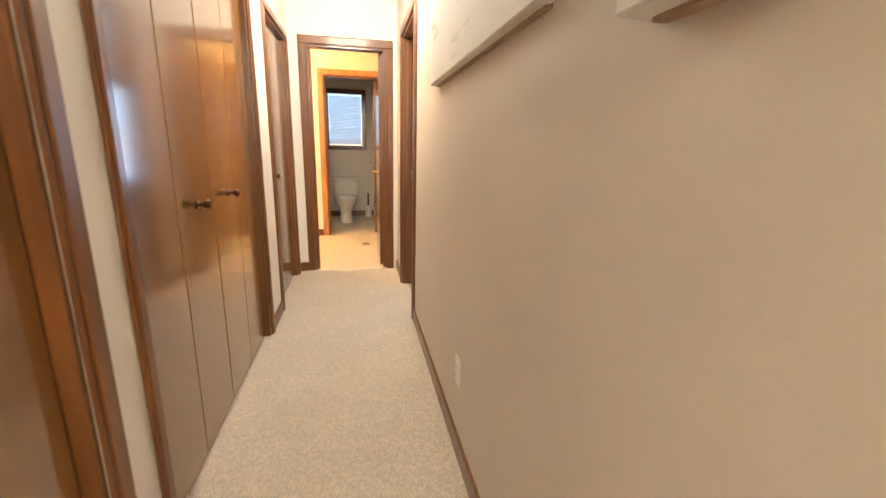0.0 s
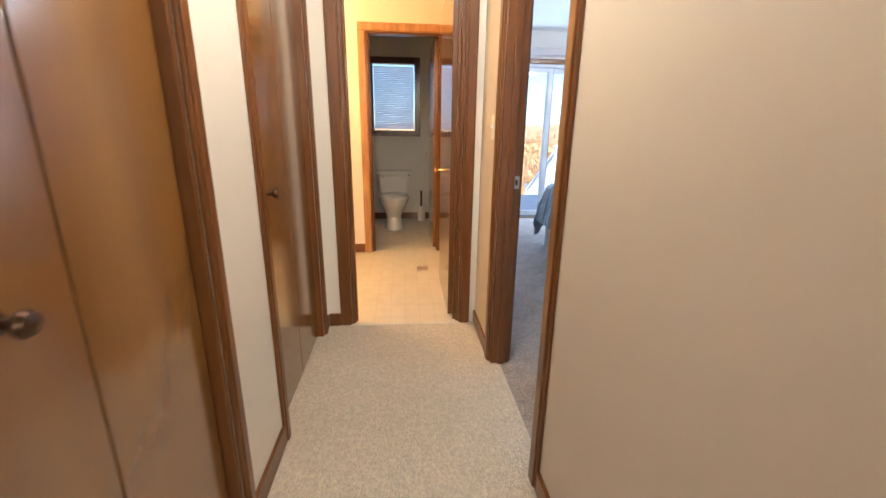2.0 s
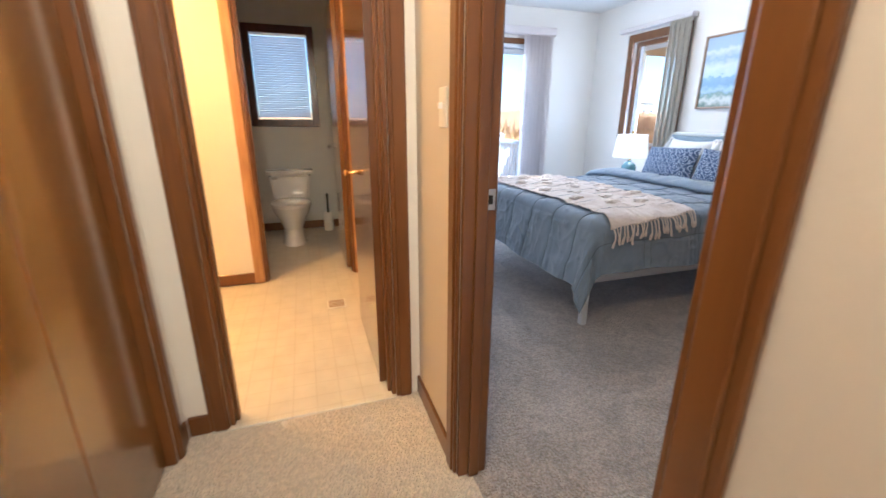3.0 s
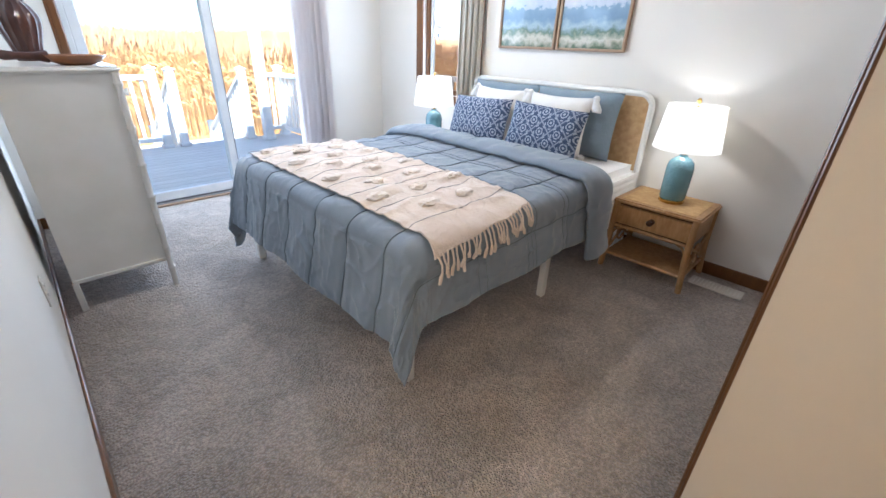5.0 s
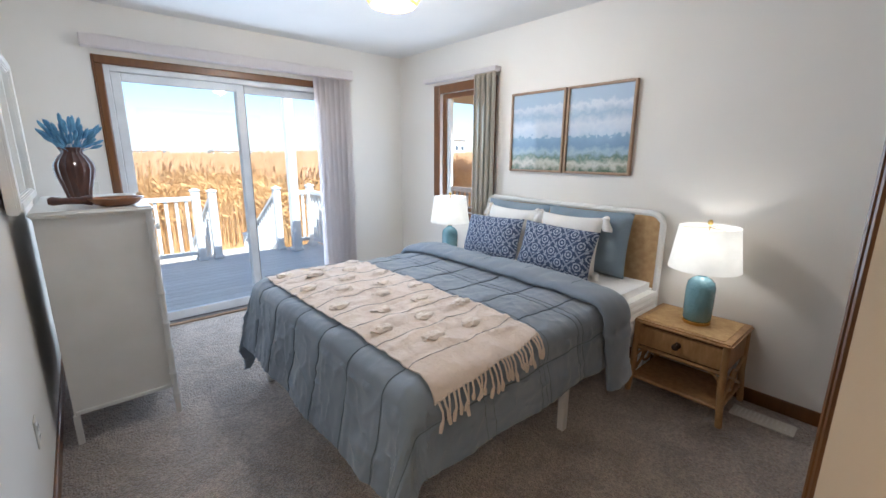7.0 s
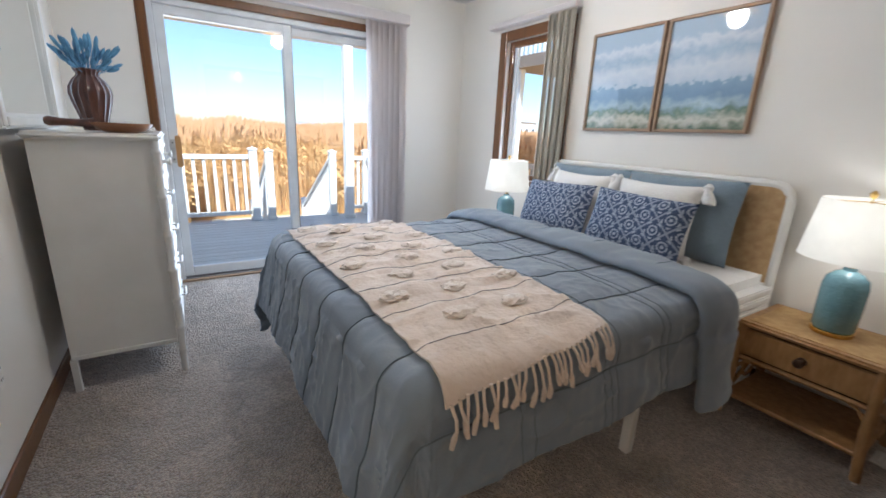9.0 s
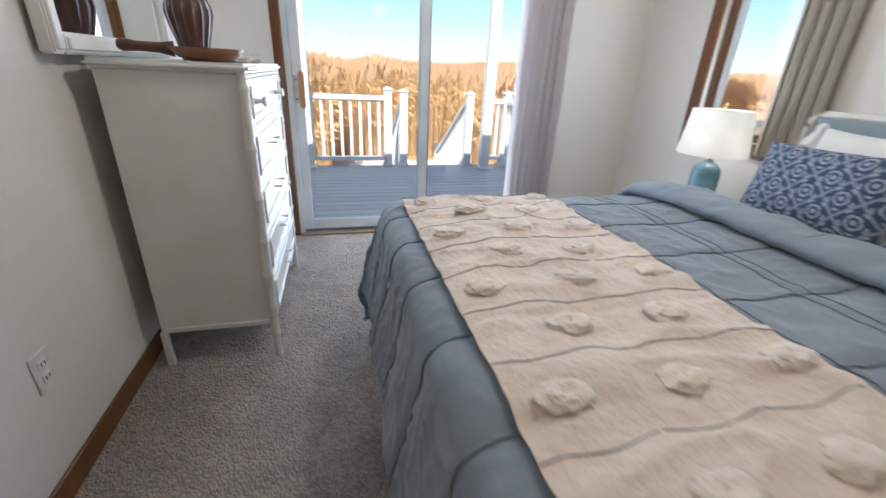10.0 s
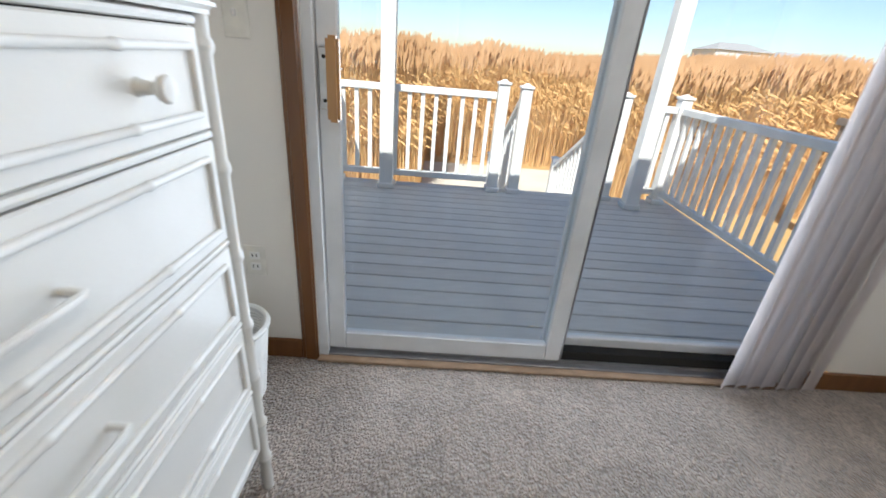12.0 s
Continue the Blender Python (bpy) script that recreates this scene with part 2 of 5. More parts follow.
M["doorwood"].node_tree.nodes["Principled BSDF"].inputs["Coat IOR"].default_value = 1.9
M["brasswood"] = material("honey_oak", (0.50, 0.27, 0.09), 0.35, second=(0.36, 0.18, 0.06), scale=6, stretch=(5, 5, 0.7), coat=0.4)
M["dark"] = material("dark_gap", (0.02, 0.018, 0.015), 0.9)
M["bronze"] = material("aged_bronze", (0.10, 0.06, 0.04), 0.35, 0.9, scale=30)
M["brass"] = material("polished_brass", (0.72, 0.48, 0.16), 0.22, 1.0, scale=30)
M["nickel"] = material("brushed_nickel", (0.55, 0.53, 0.50), 0.3, 1.0, scale=30)
M["white"] = material("white_paint", (0.78, 0.77, 0.74), 0.4, second=(0.74, 0.73, 0.70), scale=4, bump=0.05, fine=120)
M["lacquer"] = material("cream_white_lacquer", (0.76, 0.74, 0.70), 0.35, second=(0.70, 0.68, 0.63), scale=5, bump=0.04, fine=120, coat=0.3)
M["vinylwhite"] = material("white_vinyl_frame", (0.80, 0.82, 0.84), 0.4, scale=5)
M["alu"] = material("track_aluminium", (0.35, 0.35, 0.36), 0.4, 0.8, scale=20)
M["glass"] = glass_material()
M["mirror"] = material("mirror_silver", (0.88, 0.90, 0.89), 0.015, 1.0, second=(0.87, 0.89, 0.88))


def translucent(m, share):
    """Lets part of the light soak through thin cloth or vinyl."""
    t = m.node_tree
    tr, mx = t.nodes.new("ShaderNodeBsdfTranslucent"), t.nodes.new("ShaderNodeMixShader")
    b = t.nodes["Principled BSDF"]
    t.links.new(t.nodes["Color Ramp"].outputs["Color"], tr.inputs["Color"])
    mx.inputs[0].default_value = share
    t.links.new(b.outputs[0], mx.inputs[1])
    t.links.new(tr.outputs[0], mx.inputs[2])
    t.links.new(mx.outputs[0], t.nodes["Material Output"].inputs["Surface"])
    return m


M["blinds"] = translucent(material("blind_fabric", (0.82, 0.77, 0.75), 0.8, second=(0.78, 0.73, 0.71), scale=6, stretch=(30, 30, 1), bump=0.15, fine=70), 0.45)
M["blindslat"] = translucent(material("thin_white_slat", (0.88, 0.90, 0.93), 0.6), 0.8)
M["beigeblind"] = translucent(material("beige_blind", (0.70, 0.64, 0.53), 0.8, scale=6, stretch=(30, 30, 1), bump=0.15, fine=70), 0.3)
M["comforter"] = material("blue_grey_cotton", (0.21, 0.248, 0.298), 0.8, second=(0.18, 0.214, 0.26), scale=5, bump=0.12, fine=160, sheen=0.3)
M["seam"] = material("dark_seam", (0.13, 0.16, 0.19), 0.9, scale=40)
M["sham"] = material("slate_blue_cotton", (0.22, 0.285, 0.345), 0.9, scale=6, bump=0.3, fine=45, sheen=0.4)
M["throw"] = material("cream_wool", (0.72, 0.61, 0.53), 0.95, second=(0.66, 0.55, 0.47), scale=9, bump=0.5, fine=70, sheen=0.4)
M["tuft"] = material("tufted_wool", (0.82, 0.73, 0.65), 0.95, second=(0.78, 0.68, 0.60), scale=30, bump=0.6, fine=160, sheen=0.4)
M["greystitch"] = material("grey_stitch", (0.27, 0.25, 0.25), 0.95, scale=60)
M["linen"] = material("white_linen", (0.80, 0.78, 0.75), 0.9, second=(0.76, 0.74, 0.71), scale=12, bump=0.35, fine=60)
M["damask"] = damask_material()
M["rattan"] = material("honey_rattan", (0.42, 0.24, 0.10), 0.5, second=(0.31, 0.165, 0.06), scale=14, stretch=(3, 3, 1), bump=0.15, fine=60, coat=0.2)
M["cane"] = weave_material("cane_webbing", (0.62, 0.45, 0.25), (0.50, 0.34, 0.17), 260)
M["canetop"] = weave_material("cane_top", (0.60, 0.42, 0.20), (0.48, 0.31, 0.13), 260)
M["ceramic"] = material("teal_ceramic", (0.16, 0.31, 0.36), 0.25, second=(0.13, 0.26, 0.31), scale=7, bump=0.5, fine=55, coat=0.6)
M["shade"] = glow_material("lit_linen_shade", (1.0, 0.90, 0.76), 0.06, (0.80, 0.79, 0.75))
M["amber"] = glow_material("lit_amber_shade", (1.0, 0.50, 0.12), 0.5, (0.55, 0.30, 0.08))
M["framewood"] = material("oak_frame", (0.36, 0.24, 0.15), 0.5, second=(0.28, 0.18, 0.11), scale=8, stretch=(2, 2, 2))
M["mahogany"] = material("dark_red_wood", (0.085, 0.024, 0.012), 0.3, second=(0.05, 0.014, 0.008), scale=8, stretch=(5, 5, 0.5), coat=0.4)
M["bowlwood"] = material("oiled_bowl_wood", (0.34, 0.14, 0.045), 0.35, second=(0.18, 0.065, 0.02), scale=5, stretch=(1, 4, 4), coat=0.3)
M["blueplant"] = material("dyed_blue_stems", (0.16, 0.36, 0.54), 0.9, second=(0.10, 0.24, 0.40), scale=25, bump=0.5, fine=200)
M["shell"] = material("bleached_coral", (0.66, 0.60, 0.52), 0.9, scale=30, bump=0.8, fine=90)
M["porcelain"] = material("porcelain", (0.80, 0.80, 0.78), 0.12, second=(0.79, 0.79, 0.77), coat=0.6)
M["plate"] = material("ivory_plate", (0.78, 0.75, 0.68), 0.4, scale=20)
M["tanplate"] = material("tan_plate", (0.36, 0.31, 0.23), 0.45, scale=20)
M["beigemetal"] = material("enamelled_heater", (0.70, 0.66, 0.58), 0.4, scale=6)
M["deck"] = material("grey_composite", (0.60, 0.60, 0.58), 0.5, second=(0.53, 0.53, 0.51), scale=6, stretch=(1, 8, 8), bump=0.2, fine=60, each=0.06)
M["railpaint"] = material("white_vinyl_rail", (0.80, 0.80, 0.79), 0.4, scale=6)
M["reed"] = material("dry_reed", (0.72, 0.46, 0.21), 0.9, second=(0.58, 0.34, 0.135), scale=0.6)
M["plume"] = material("reed_plume", (0.56, 0.34, 0.18), 0.95, second=(0.44, 0.25, 0.12), scale=2)
M["ground"] = material("marsh_ground", (0.52, 0.33, 0.13), 0.95, second=(0.42, 0.26, 0.10), scale=0.15, bump=0.4, fine=8)
M["sand"] = material("pale_sand", (0.60, 0.54, 0.45), 0.95, scale=2, bump=0.3, fine=40)
M["lawn"] = material("lawn_grass", (0.16, 0.20, 0.05), 0.95, second=(0.24, 0.22, 0.08), scale=3, bump=0.5, fine=60)
M["siding"] = material("house_siding", (0.66, 0.66, 0.65), 0.8, scale=3)
M["roof"] = material("grey_shingle", (0.34, 0.33, 0.33), 0.9, scale=5)
M["pane"] = material("far_pane", (0.10, 0.13, 0.17), 0.1)
M["oldwood"] = material("weathered_boards", (0.24, 0.20, 0.17), 0.85, scale=6, stretch=(1, 6, 6))

# ---- shape helpers ----


def box(bm, x0, x1, y0, y1, z0, z1, bevel=0.0, seg=1):
    if x1 < x0: x0, x1 = x1, x0
    if y1 < y0: y0, y1 = y1, y0
    res = bmesh.ops.create_cube(bm, size=1.0, matrix=Matrix.LocRotScale(((x0 + x1) / 2, (y0 + y1) / 2, (z0 + z1) / 2), None, (x1 - x0, y1 - y0, z1 - z0)))
    if bevel:
        edges = {e for v in res["verts"] for e in v.link_edges}
        bmesh.ops.bevel(bm, geom=list(edges), offset=bevel, segments=seg, affect="EDGES")
    return bm


def slab(x0, x1, y0, y1, z0, z1, bevel=0.0, seg=1):
    return box(bmesh.new(), x0, x1, y0, y1, z0, z1, bevel, seg)


def lathe(bm, profile, m=None, n=24, flute=0.0, flutes=16):
    """Turn a profile of (radius, height) about z; flute presses grooves into it."""
    m = m or Matrix()
    rings = []
    for r, z in profile:
        ring = []
        for k in range(n):
            a = 2 * math.pi * k / n
            rr = r * (1 - flute * abs(math.sin(a * flutes / 2)) ** 0.5) if flute else r
            ring.append(bm.verts.new(m @ Vector((rr * math.cos(a), rr * math.sin(a), z))))
        rings.append(ring)
    for a, b in zip(rings, rings[1:]):
        for k in range(n):
            bm.faces.new((a[k], a[(k + 1) % n], b[(k + 1) % n], b[k]))
    if profile[0][0] > 1e-4: bm.faces.new(list(reversed(rings[0])))
    if profile[-1][0] > 1e-4: bm.faces.new(rings[-1])
    return bm


def tube(bm, pts, r, n=8):
    """A round rod along points; r is one radius or one for each point."""
    pts = [Vector(p) for p in pts]
    rings = []
    for k, p in enumerate(pts):
        d = (pts[min(k + 1, len(pts) - 1)] - pts[max(k - 1, 0)]).normalized()
        side = d.orthogonal().normalized() if abs(d.z) > 0.9 else d.cross(Vector((0, 0, 1))).normalized()
        up = side.cross(d)
        rad = r[k] if isinstance(r, (list, tuple)) else r
        rings.append([bm.verts.new(p + rad * (math.cos(2 * math.pi * j / n) * side + math.sin(2 * math.pi * j / n) * up)) for j in range(n)])
    for a, b in zip(rings, rings[1:]):
        for j in range(n):
            bm.faces.new((a[j], a[(j + 1) % n], b[(j + 1) % n], b[j]))
    bm.faces.new(list(reversed(rings[0])))
    bm.faces.new(rings[-1])
    return bm


def link(name, bm, mat, smooth=False):
    bmesh.ops.recalc_face_normals(bm, faces=bm.faces)
    me = bpy.data.meshes.new(name)
    bm.to_mesh(me)
    bm.free()
    me.materials.append(mat)
    if smooth:
        me.polygons.foreach_set("use_smooth", [True] * len(me.polygons))
        me.set_sharp_from_angle(angle=radians(40))
    return new(name, me)


def part(name, bm, mat, parent, label="", smooth=False):
    ob = link(name, bm, mat, smooth)
    ob.parent = parent
    ob.matrix_parent_inverse = parent.matrix_world.inverted()
    return tagged(ob, label)


def thing(name, x, y, z, label, category, group="", kind=""):
    ob = new(name)
    ob.location = (x, y, z)
    ob.matrix_world = Matrix.Translation((x, y, z))
    return tagged(ob, label, category, group, kind)


def structure(name, bm, mat, label, category, smooth=False):
    return tagged(link(name, bm, mat, smooth), label, category, kind="structure")


def wall(name, axis, at, thick, a0, a1, z1, holes, mat, label):
    """A wall in the plane axis = at, thick on the far side, from a0 to a1, with holes (a, a, z, z) through it."""
    bm = bmesh.new()
    cuts = sorted({a0, a1, *[h[0] for h in holes], *[h[1] for h in holes]})

    def piece(p0, p1, z0, zz):
        if zz - z0 < 1e-4: return
        if axis == "x": box(bm, at, at + thick, p0, p1, z0, zz)
        else: box(bm, p0, p1, at, at + thick, z0, zz)

    for p0, p1 in zip(cuts, cuts[1:]):
        hole = [h for h in holes if h[0] <= p0 + 1e-6 and h[1] >= p1 - 1e-6]
        if hole:
            piece(p0, p1, 0, hole[0][2])
            piece(p0, p1, hole[0][3], z1)
        else:
            piece(p0, p1, 0, z1)
    return structure(name, bm, mat, label, "wall")


# ---- rooms ----
TOP = 2.44
HALL_L, HALL_R, BED_W, BED_E, BED_N = 0.31, 1.25, 1.35, 4.44, 8.45
END_Y, BATH_Y, BACK_Y = 5.19, 6.83, 8.45
CLOSET_X, CLOSET_Y = 2.30, 4.495

structure("floor_hall", slab(-0.6, 1.30, -3.0, 5.20, -0.12, 0), M["hallcarpet"], "pale beige cut-pile hall carpet", "carpet")
structure("floor_bedroom", slab(1.30, 4.50, 3.6, 8.47, -0.12, 0), M["carpet"], "taupe cut-pile bedroom carpet with vacuum marks", "carpet")
structure("floor_bath", slab(-1.6, 1.34, 5.20, 8.55, -0.12, -0.004), M["vinyl"], "pale sheet vinyl with small square tile print", "floor")
structure("ceiling", slab(-2.2, 4.60, -3.2, 8.62, TOP, TOP + 0.2), M["ceiling"], "flat white painted ceiling", "ceiling")

wall("wall_hall_west", "x", HALL_L, -0.12, -3.0, 5.19, TOP, [(1.30, 2.06, 0, 2.03), (2.31, 3.77, 0, 2.03), (4.21, 5.06, 0, 2.03)], M["wall"], "cream painted hall wall with closet openings")
structure("closet_back", slab(-0.5, -0.45, -3.0, 5.19, 0, TOP), M["wall"], "plain painted closet back wall", "wall")
wall("wall_hall_east", "x", HALL_R, 0.094, -3.0, 8.45, TOP, [(3.93, 4.70, 0, 2.03)], M["dimwall"], "cream painted wall with the bedroom doorway")
wall("wall_west", "x", 1.344, 0.006, 3.70, 8.45, TOP, [(3.93, 4.70, 0, 2.03)], M["wall"], "cream painted bedroom wall face with the doorway")
wall("wall_hall_end", "y", END_Y, 0.10, -1.6, 1.25, TOP, [(0.465, 1.14, 0, 2.03)], M["wall"], "cream painted wall at the hall end with a doorway")
wall("wall_bath", "y", BATH_Y, 0.10, -1.6, 1.25, TOP, [(0.48, 1.16, 0, 2.03)], M["wall"], "cream painted wall with the bathroom doorway")
wall("wall_bath_back", "y", BACK_Y, 0.12, -1.6, 1.25, TOP, [(0.43, 0.96, 1.18, 1.99)], M["bathwall"], "pale grey-green bathroom wall with a small window")
structure("wall_bath_west", slab(-1.7, -1.6, 5.19, 8.57, 0, TOP), M["wall"], "plain cream painted wall", "wall")
structure("wall_bath_partition", slab(-0.2, -0.12, 6.93, 8.45, 0, TOP), M["bathwall"], "pale grey-green bathroom side wall", "wall")
structure("wall_hall_south", slab(-0.5, 1.35, -3.12, -3.0, 0, TOP), M["wall"], "plain painted wall closing the hall", "wall")
wall("wall_north", "y", BED_N, 0.14, 1.35, 4.60, TOP, [(1.85, 3.69, 0, 2.04)], M["wall"], "cream painted bedroom wall with a sliding door opening")
wall("wall_east", "x", BED_E, 0.14, 3.6, 8.45, TOP, [(7.10, 7.77, 0.87, 2.01)], M["wall"], "cream painted bedroom wall behind the bed")
# this side takes its shade from the darkened wall colour
structure("wall_closet_side", slab(CLOSET_X, CLOSET_X + 0.10, 3.70, CLOSET_Y, 0, TOP), M["dimwall"], "cream painted closet side wall in the bedroom entry", "wall")
wall("wall_closet_front", "y", CLOSET_Y, -0.10, CLOSET_X + 0.10, BED_E, TOP, [(2.47, 4.2, 0, 2.03)], M["wall"], "cream painted closet front wall")
structure("wall_bedroom_south", slab(1.35, 4.58, 3.60, 3.70, 0, TOP), M["wall"], "plain cream painted wall", "wall")

# ---- trim ----


def casing(name, axis, face, out, a0, a1, top, w=0.07, depth=0.018, foot=0.0, mat=None):
    """Moulded door casing round an opening: two legs and a head, each with a stepped face."""
    holder = thing(name, *((face, (a0 + a1) / 2, 0) if axis == "x" else ((a0 + a1) / 2, face, 0)), "dark red-brown stained wooden door casing", "trim", kind="structure")
    for nm, p0, p1, z0, z1 in (("leg", a0 - w, a0, foot, top), ("leg", a1, a1 + w, foot, top), ("head", a0 - w, a1 + w, top, top + w)):
        bm = bmesh.new()
        for inset, d in ((0.0, depth * 0.65), (w * 0.22, depth)):
            q0, q1, zz0, zz1 = p0 + inset, p1 - inset * 0.4, z0, z1 - (inset * 0.4 if nm == "head" else 0)
            lo, hi = sorted((face, face + out * d))
            if axis == "x": box(bm, lo, hi, q0, q1, zz0 + (inset * 0.4 if nm == "head" else 0), zz1, 0.003)
            else: box(bm, q0, q1, lo, hi, zz0 + (inset * 0.4 if nm == "head" else 0), zz1, 0.003)
        part(nm, bm, mat or M["trim"], holder)
    return holder


def jamb(name, axis, a0, a1, b0, b1, top, stop):
    """Lining of a doorway with its stop bead; b0, b1 span the wall's thickness."""
    holder = thing(name, *((b0, a0, 0) if axis == "x" else (a0, b0, 0)), "dark red-brown stained wooden door jamb", "trim", kind="structure")
    t, s = 0.018, 0.030
    for nm, p0, p1, z0, z1 in (("side", a0, a0 + t, 0, top), ("side", a1 - t, a1, 0, top), ("head", a0 + t, a1 - t, top - t, top), ("stop", a0 + t, a0 + s, 0, top - t), ("stop", a1 - s, a1 - t, 0, top - t)):
        c0, c1 = (b0, b1) if nm != "stop" else (stop, stop + 0.035)
        bm = slab(c0, c1, p0, p1, z0, z1, 0.002) if axis == "x" else slab(p0, p1, c0, c1, z0, z1, 0.002)
        part(nm, bm, M["trim"], holder)
    return holder


casing("casing_hall_door", "x", HALL_L, 1, 1.30, 2.06, 2.03)
casing("casing_closet_near", "x", HALL_L, 1, 2.31, 3.77, 2.03, w=0.05)
casing("casing_closet_far", "x", HALL_L, 1, 4.21, 5.06, 2.03, w=0.05)
casing("casing_hall_end", "y", END_Y, -1, 0.465, 1.14, 2.03)
casing("casing_bedroom_door", "x", HALL_R, -1, 3.93, 4.70, 2.03)
casing("casing_bedroom_inside", "x", BED_W, 1, 3.93, 4.70, 2.03)
casing("casing_bath_door", "y", BATH_Y, -1, 0.48, 1.16, 2.03, mat=M["brasswood"])
casing("casing_bedroom_closet", "y", CLOSET_Y, 1, 2.47, 4.20, 2.03)
jamb("jamb_bedroom", "x", 3.93, 4.70, HALL_R, BED_W, 2.03, 1.285)
jamb("jamb_closet_near", "x", 2.31, 3.77, 0.19, HALL_L, 2.03, 0.20)
jamb("jamb_closet_far", "x", 4.21, 5.06, 0.19, HALL_L, 2.03, 0.20)
jamb("jamb_hall_door", "x", 1.30, 2.06, 0.19, HALL_L, 2.03, 0.19)
jamb("jamb_hall_end", "y", 0.465, 1.14, END_Y, END_Y + 0.10, 2.03, 5.225)
jamb("jamb_bath", "y", 0.48, 1.16, BATH_Y, BATH_Y + 0.10, 2.03, 6.86)


def baseboard(name, axis, face, out, a0, a1, z=0.0):
    d, h = 0.013, 0.085
    lo, hi = sorted((face, face + out * d))
    bm = slab(lo, hi, a0, a1, z, z + h, 0.004) if axis == "x" else slab(a0, a1, lo, hi, z, z + h, 0.004)
    return structure(name, bm, M["trim"], "low red-brown stained wooden baseboard", "baseboard")


for k, args in enumerate([
    ("x", HALL_R, -1, -3.0, 3.86), ("x", HALL_R, -1, 4.77, 5.19), ("x", HALL_L, 1, -3.0, 1.23), ("x", HALL_L, 1, 2.13, 2.26), ("x", HALL_L, 1, 3.82, 4.16), ("x", HALL_L, 1, 5.11, 5.172),
    ("x", BED_W, 1, 4.77, 8.45), ("y", BED_N, -1, 1.363, 1.79), ("y", BED_N, -1, 3.75, 4.34), ("x", BED_E, -1, 4.51, 6.9), ("x", CLOSET_X, -1, 3.70, 4.495),
    ("y", BATH_Y, -1, -1.6, 0.41), ("y", BACK_Y, -1, -0.12, 1.25), ("y", CLOSET_Y, 1, 4.27, 4.44), ("y", END_Y, -1, 0.323, 0.395), ("y", CLOSET_Y, 1, 2.30, 2.40)]):
    baseboard(f"baseboard_{k + 1}", *args)
structure("threshold", slab(0.40, 1.14, 5.17, 5.22, -0.004, 0.008, 0.004), M["vinyl"], "thin pale floor edge strip between carpet and vinyl", "trim")

# ---- hall ----


def knob(parent, x, y, z, out, mat, name="knob"):
    """A turned knob whose axis points along x by out."""
    bm = bmesh.new()
    lathe(bm, [(0.018, 0), (0.018, 0.004), (0.007, 0.008), (0.007, 0.022), (0.015, 0.030), (0.019, 0.040), (0.015, 0.048), (0.004, 0.052)], pose(x, y, z, 0, 90 * out, 0), 16)
    return part(name, bm, mat, parent, smooth=True)


def bifold(name, y0, y1, count, knobs, label):
    d = thing(name, 0.27, (y0 + y1) / 2, 0, label, "closet door")
    w = (y1 - y0) / count
    part("track_gap", slab(0.236, 0.243, y0, y1, 0.0, 2.01), M["dark"], d)
    for k in range(count):
        gap = 0.005 if (count == 4 and k == 2) else 0.0015
        pn = part("panel", slab(0.245, 0.28, y0 + k * w + gap, y0 + (k + 1) * w - 0.0015, 0.015, 2.008, 0.003), M["doorwood"], d)
    for ky in knobs:
        knob(d, 0.28, ky, 0.967, 1, M["bronze"])
    return d


bifold("bifold_closet_door", 2.330, 3.750, 4, (2.86, 3.26), "four-panel glossy honey-brown wooden bifold closet door, closed")
bifold("bifold_closet_door", 4.230, 5.040, 2, (4.34,), "two-panel glossy honey-brown wooden bifold closet door, closed")
d = thing("hall_door", 0.25, 1.58, 0, "closed glossy brown flush wooden hall door", "door")
part("leaf", slab(0.23, 0.27, 1.322, 2.038, 0.01, 2.008, 0.003), M["doorwood"], d)
knob(d, 0.26, 1.38, 0.93, 1, M["brass"])

d = thing("hall_end_door", 1.11, 5.30, 0, "open glossy orange-brown flush wooden door with brass knob", "door")
leaf = part("leaf", slab(1.085, 1.122, 5.30, 5.98, 0.012, 2.02, 0.003), M["doorwood"], d)
part("edge", slab(1.084, 1.123, 5.294, 5.30, 0.012, 2.02), M["trim"], d, "dark unlit door edge")
knob(d, 1.085, 5.92, 0.91, -1, M["brass"])
for hz in (0.25, 1.1, 1.8):
    part("hinge", lathe(bmesh.new(), [(0.007, 0), (0.007, 0.09)], pose(1.126, 5.292, hz), 8), M["brass"], d)
d = thing("bath_door", 1.12, 6.95, 0, "open dark brown flush wooden bathroom door with nickel knob", "door")
part("leaf", slab(1.10, 1.137, 6.94, 7.58, 0.012, 2.02, 0.003), M["doorwood"], d)
knob(d, 1.10, 7.52, 0.95, -1, M["nickel"])

st = thing("strike_plate", 1.31, 4.68, 0.97, "small brushed nickel strike plate on the door jamb", "strike plate", kind="structure")
part("plate", slab(1.315, 1.345, 4.678, 4.682, 0.94, 1.00, 0.001), M["nickel"], st)
part("latch_hole", slab(1.324, 1.336, 4.6765, 4.679, 0.957, 0.983), M["dark"], st)


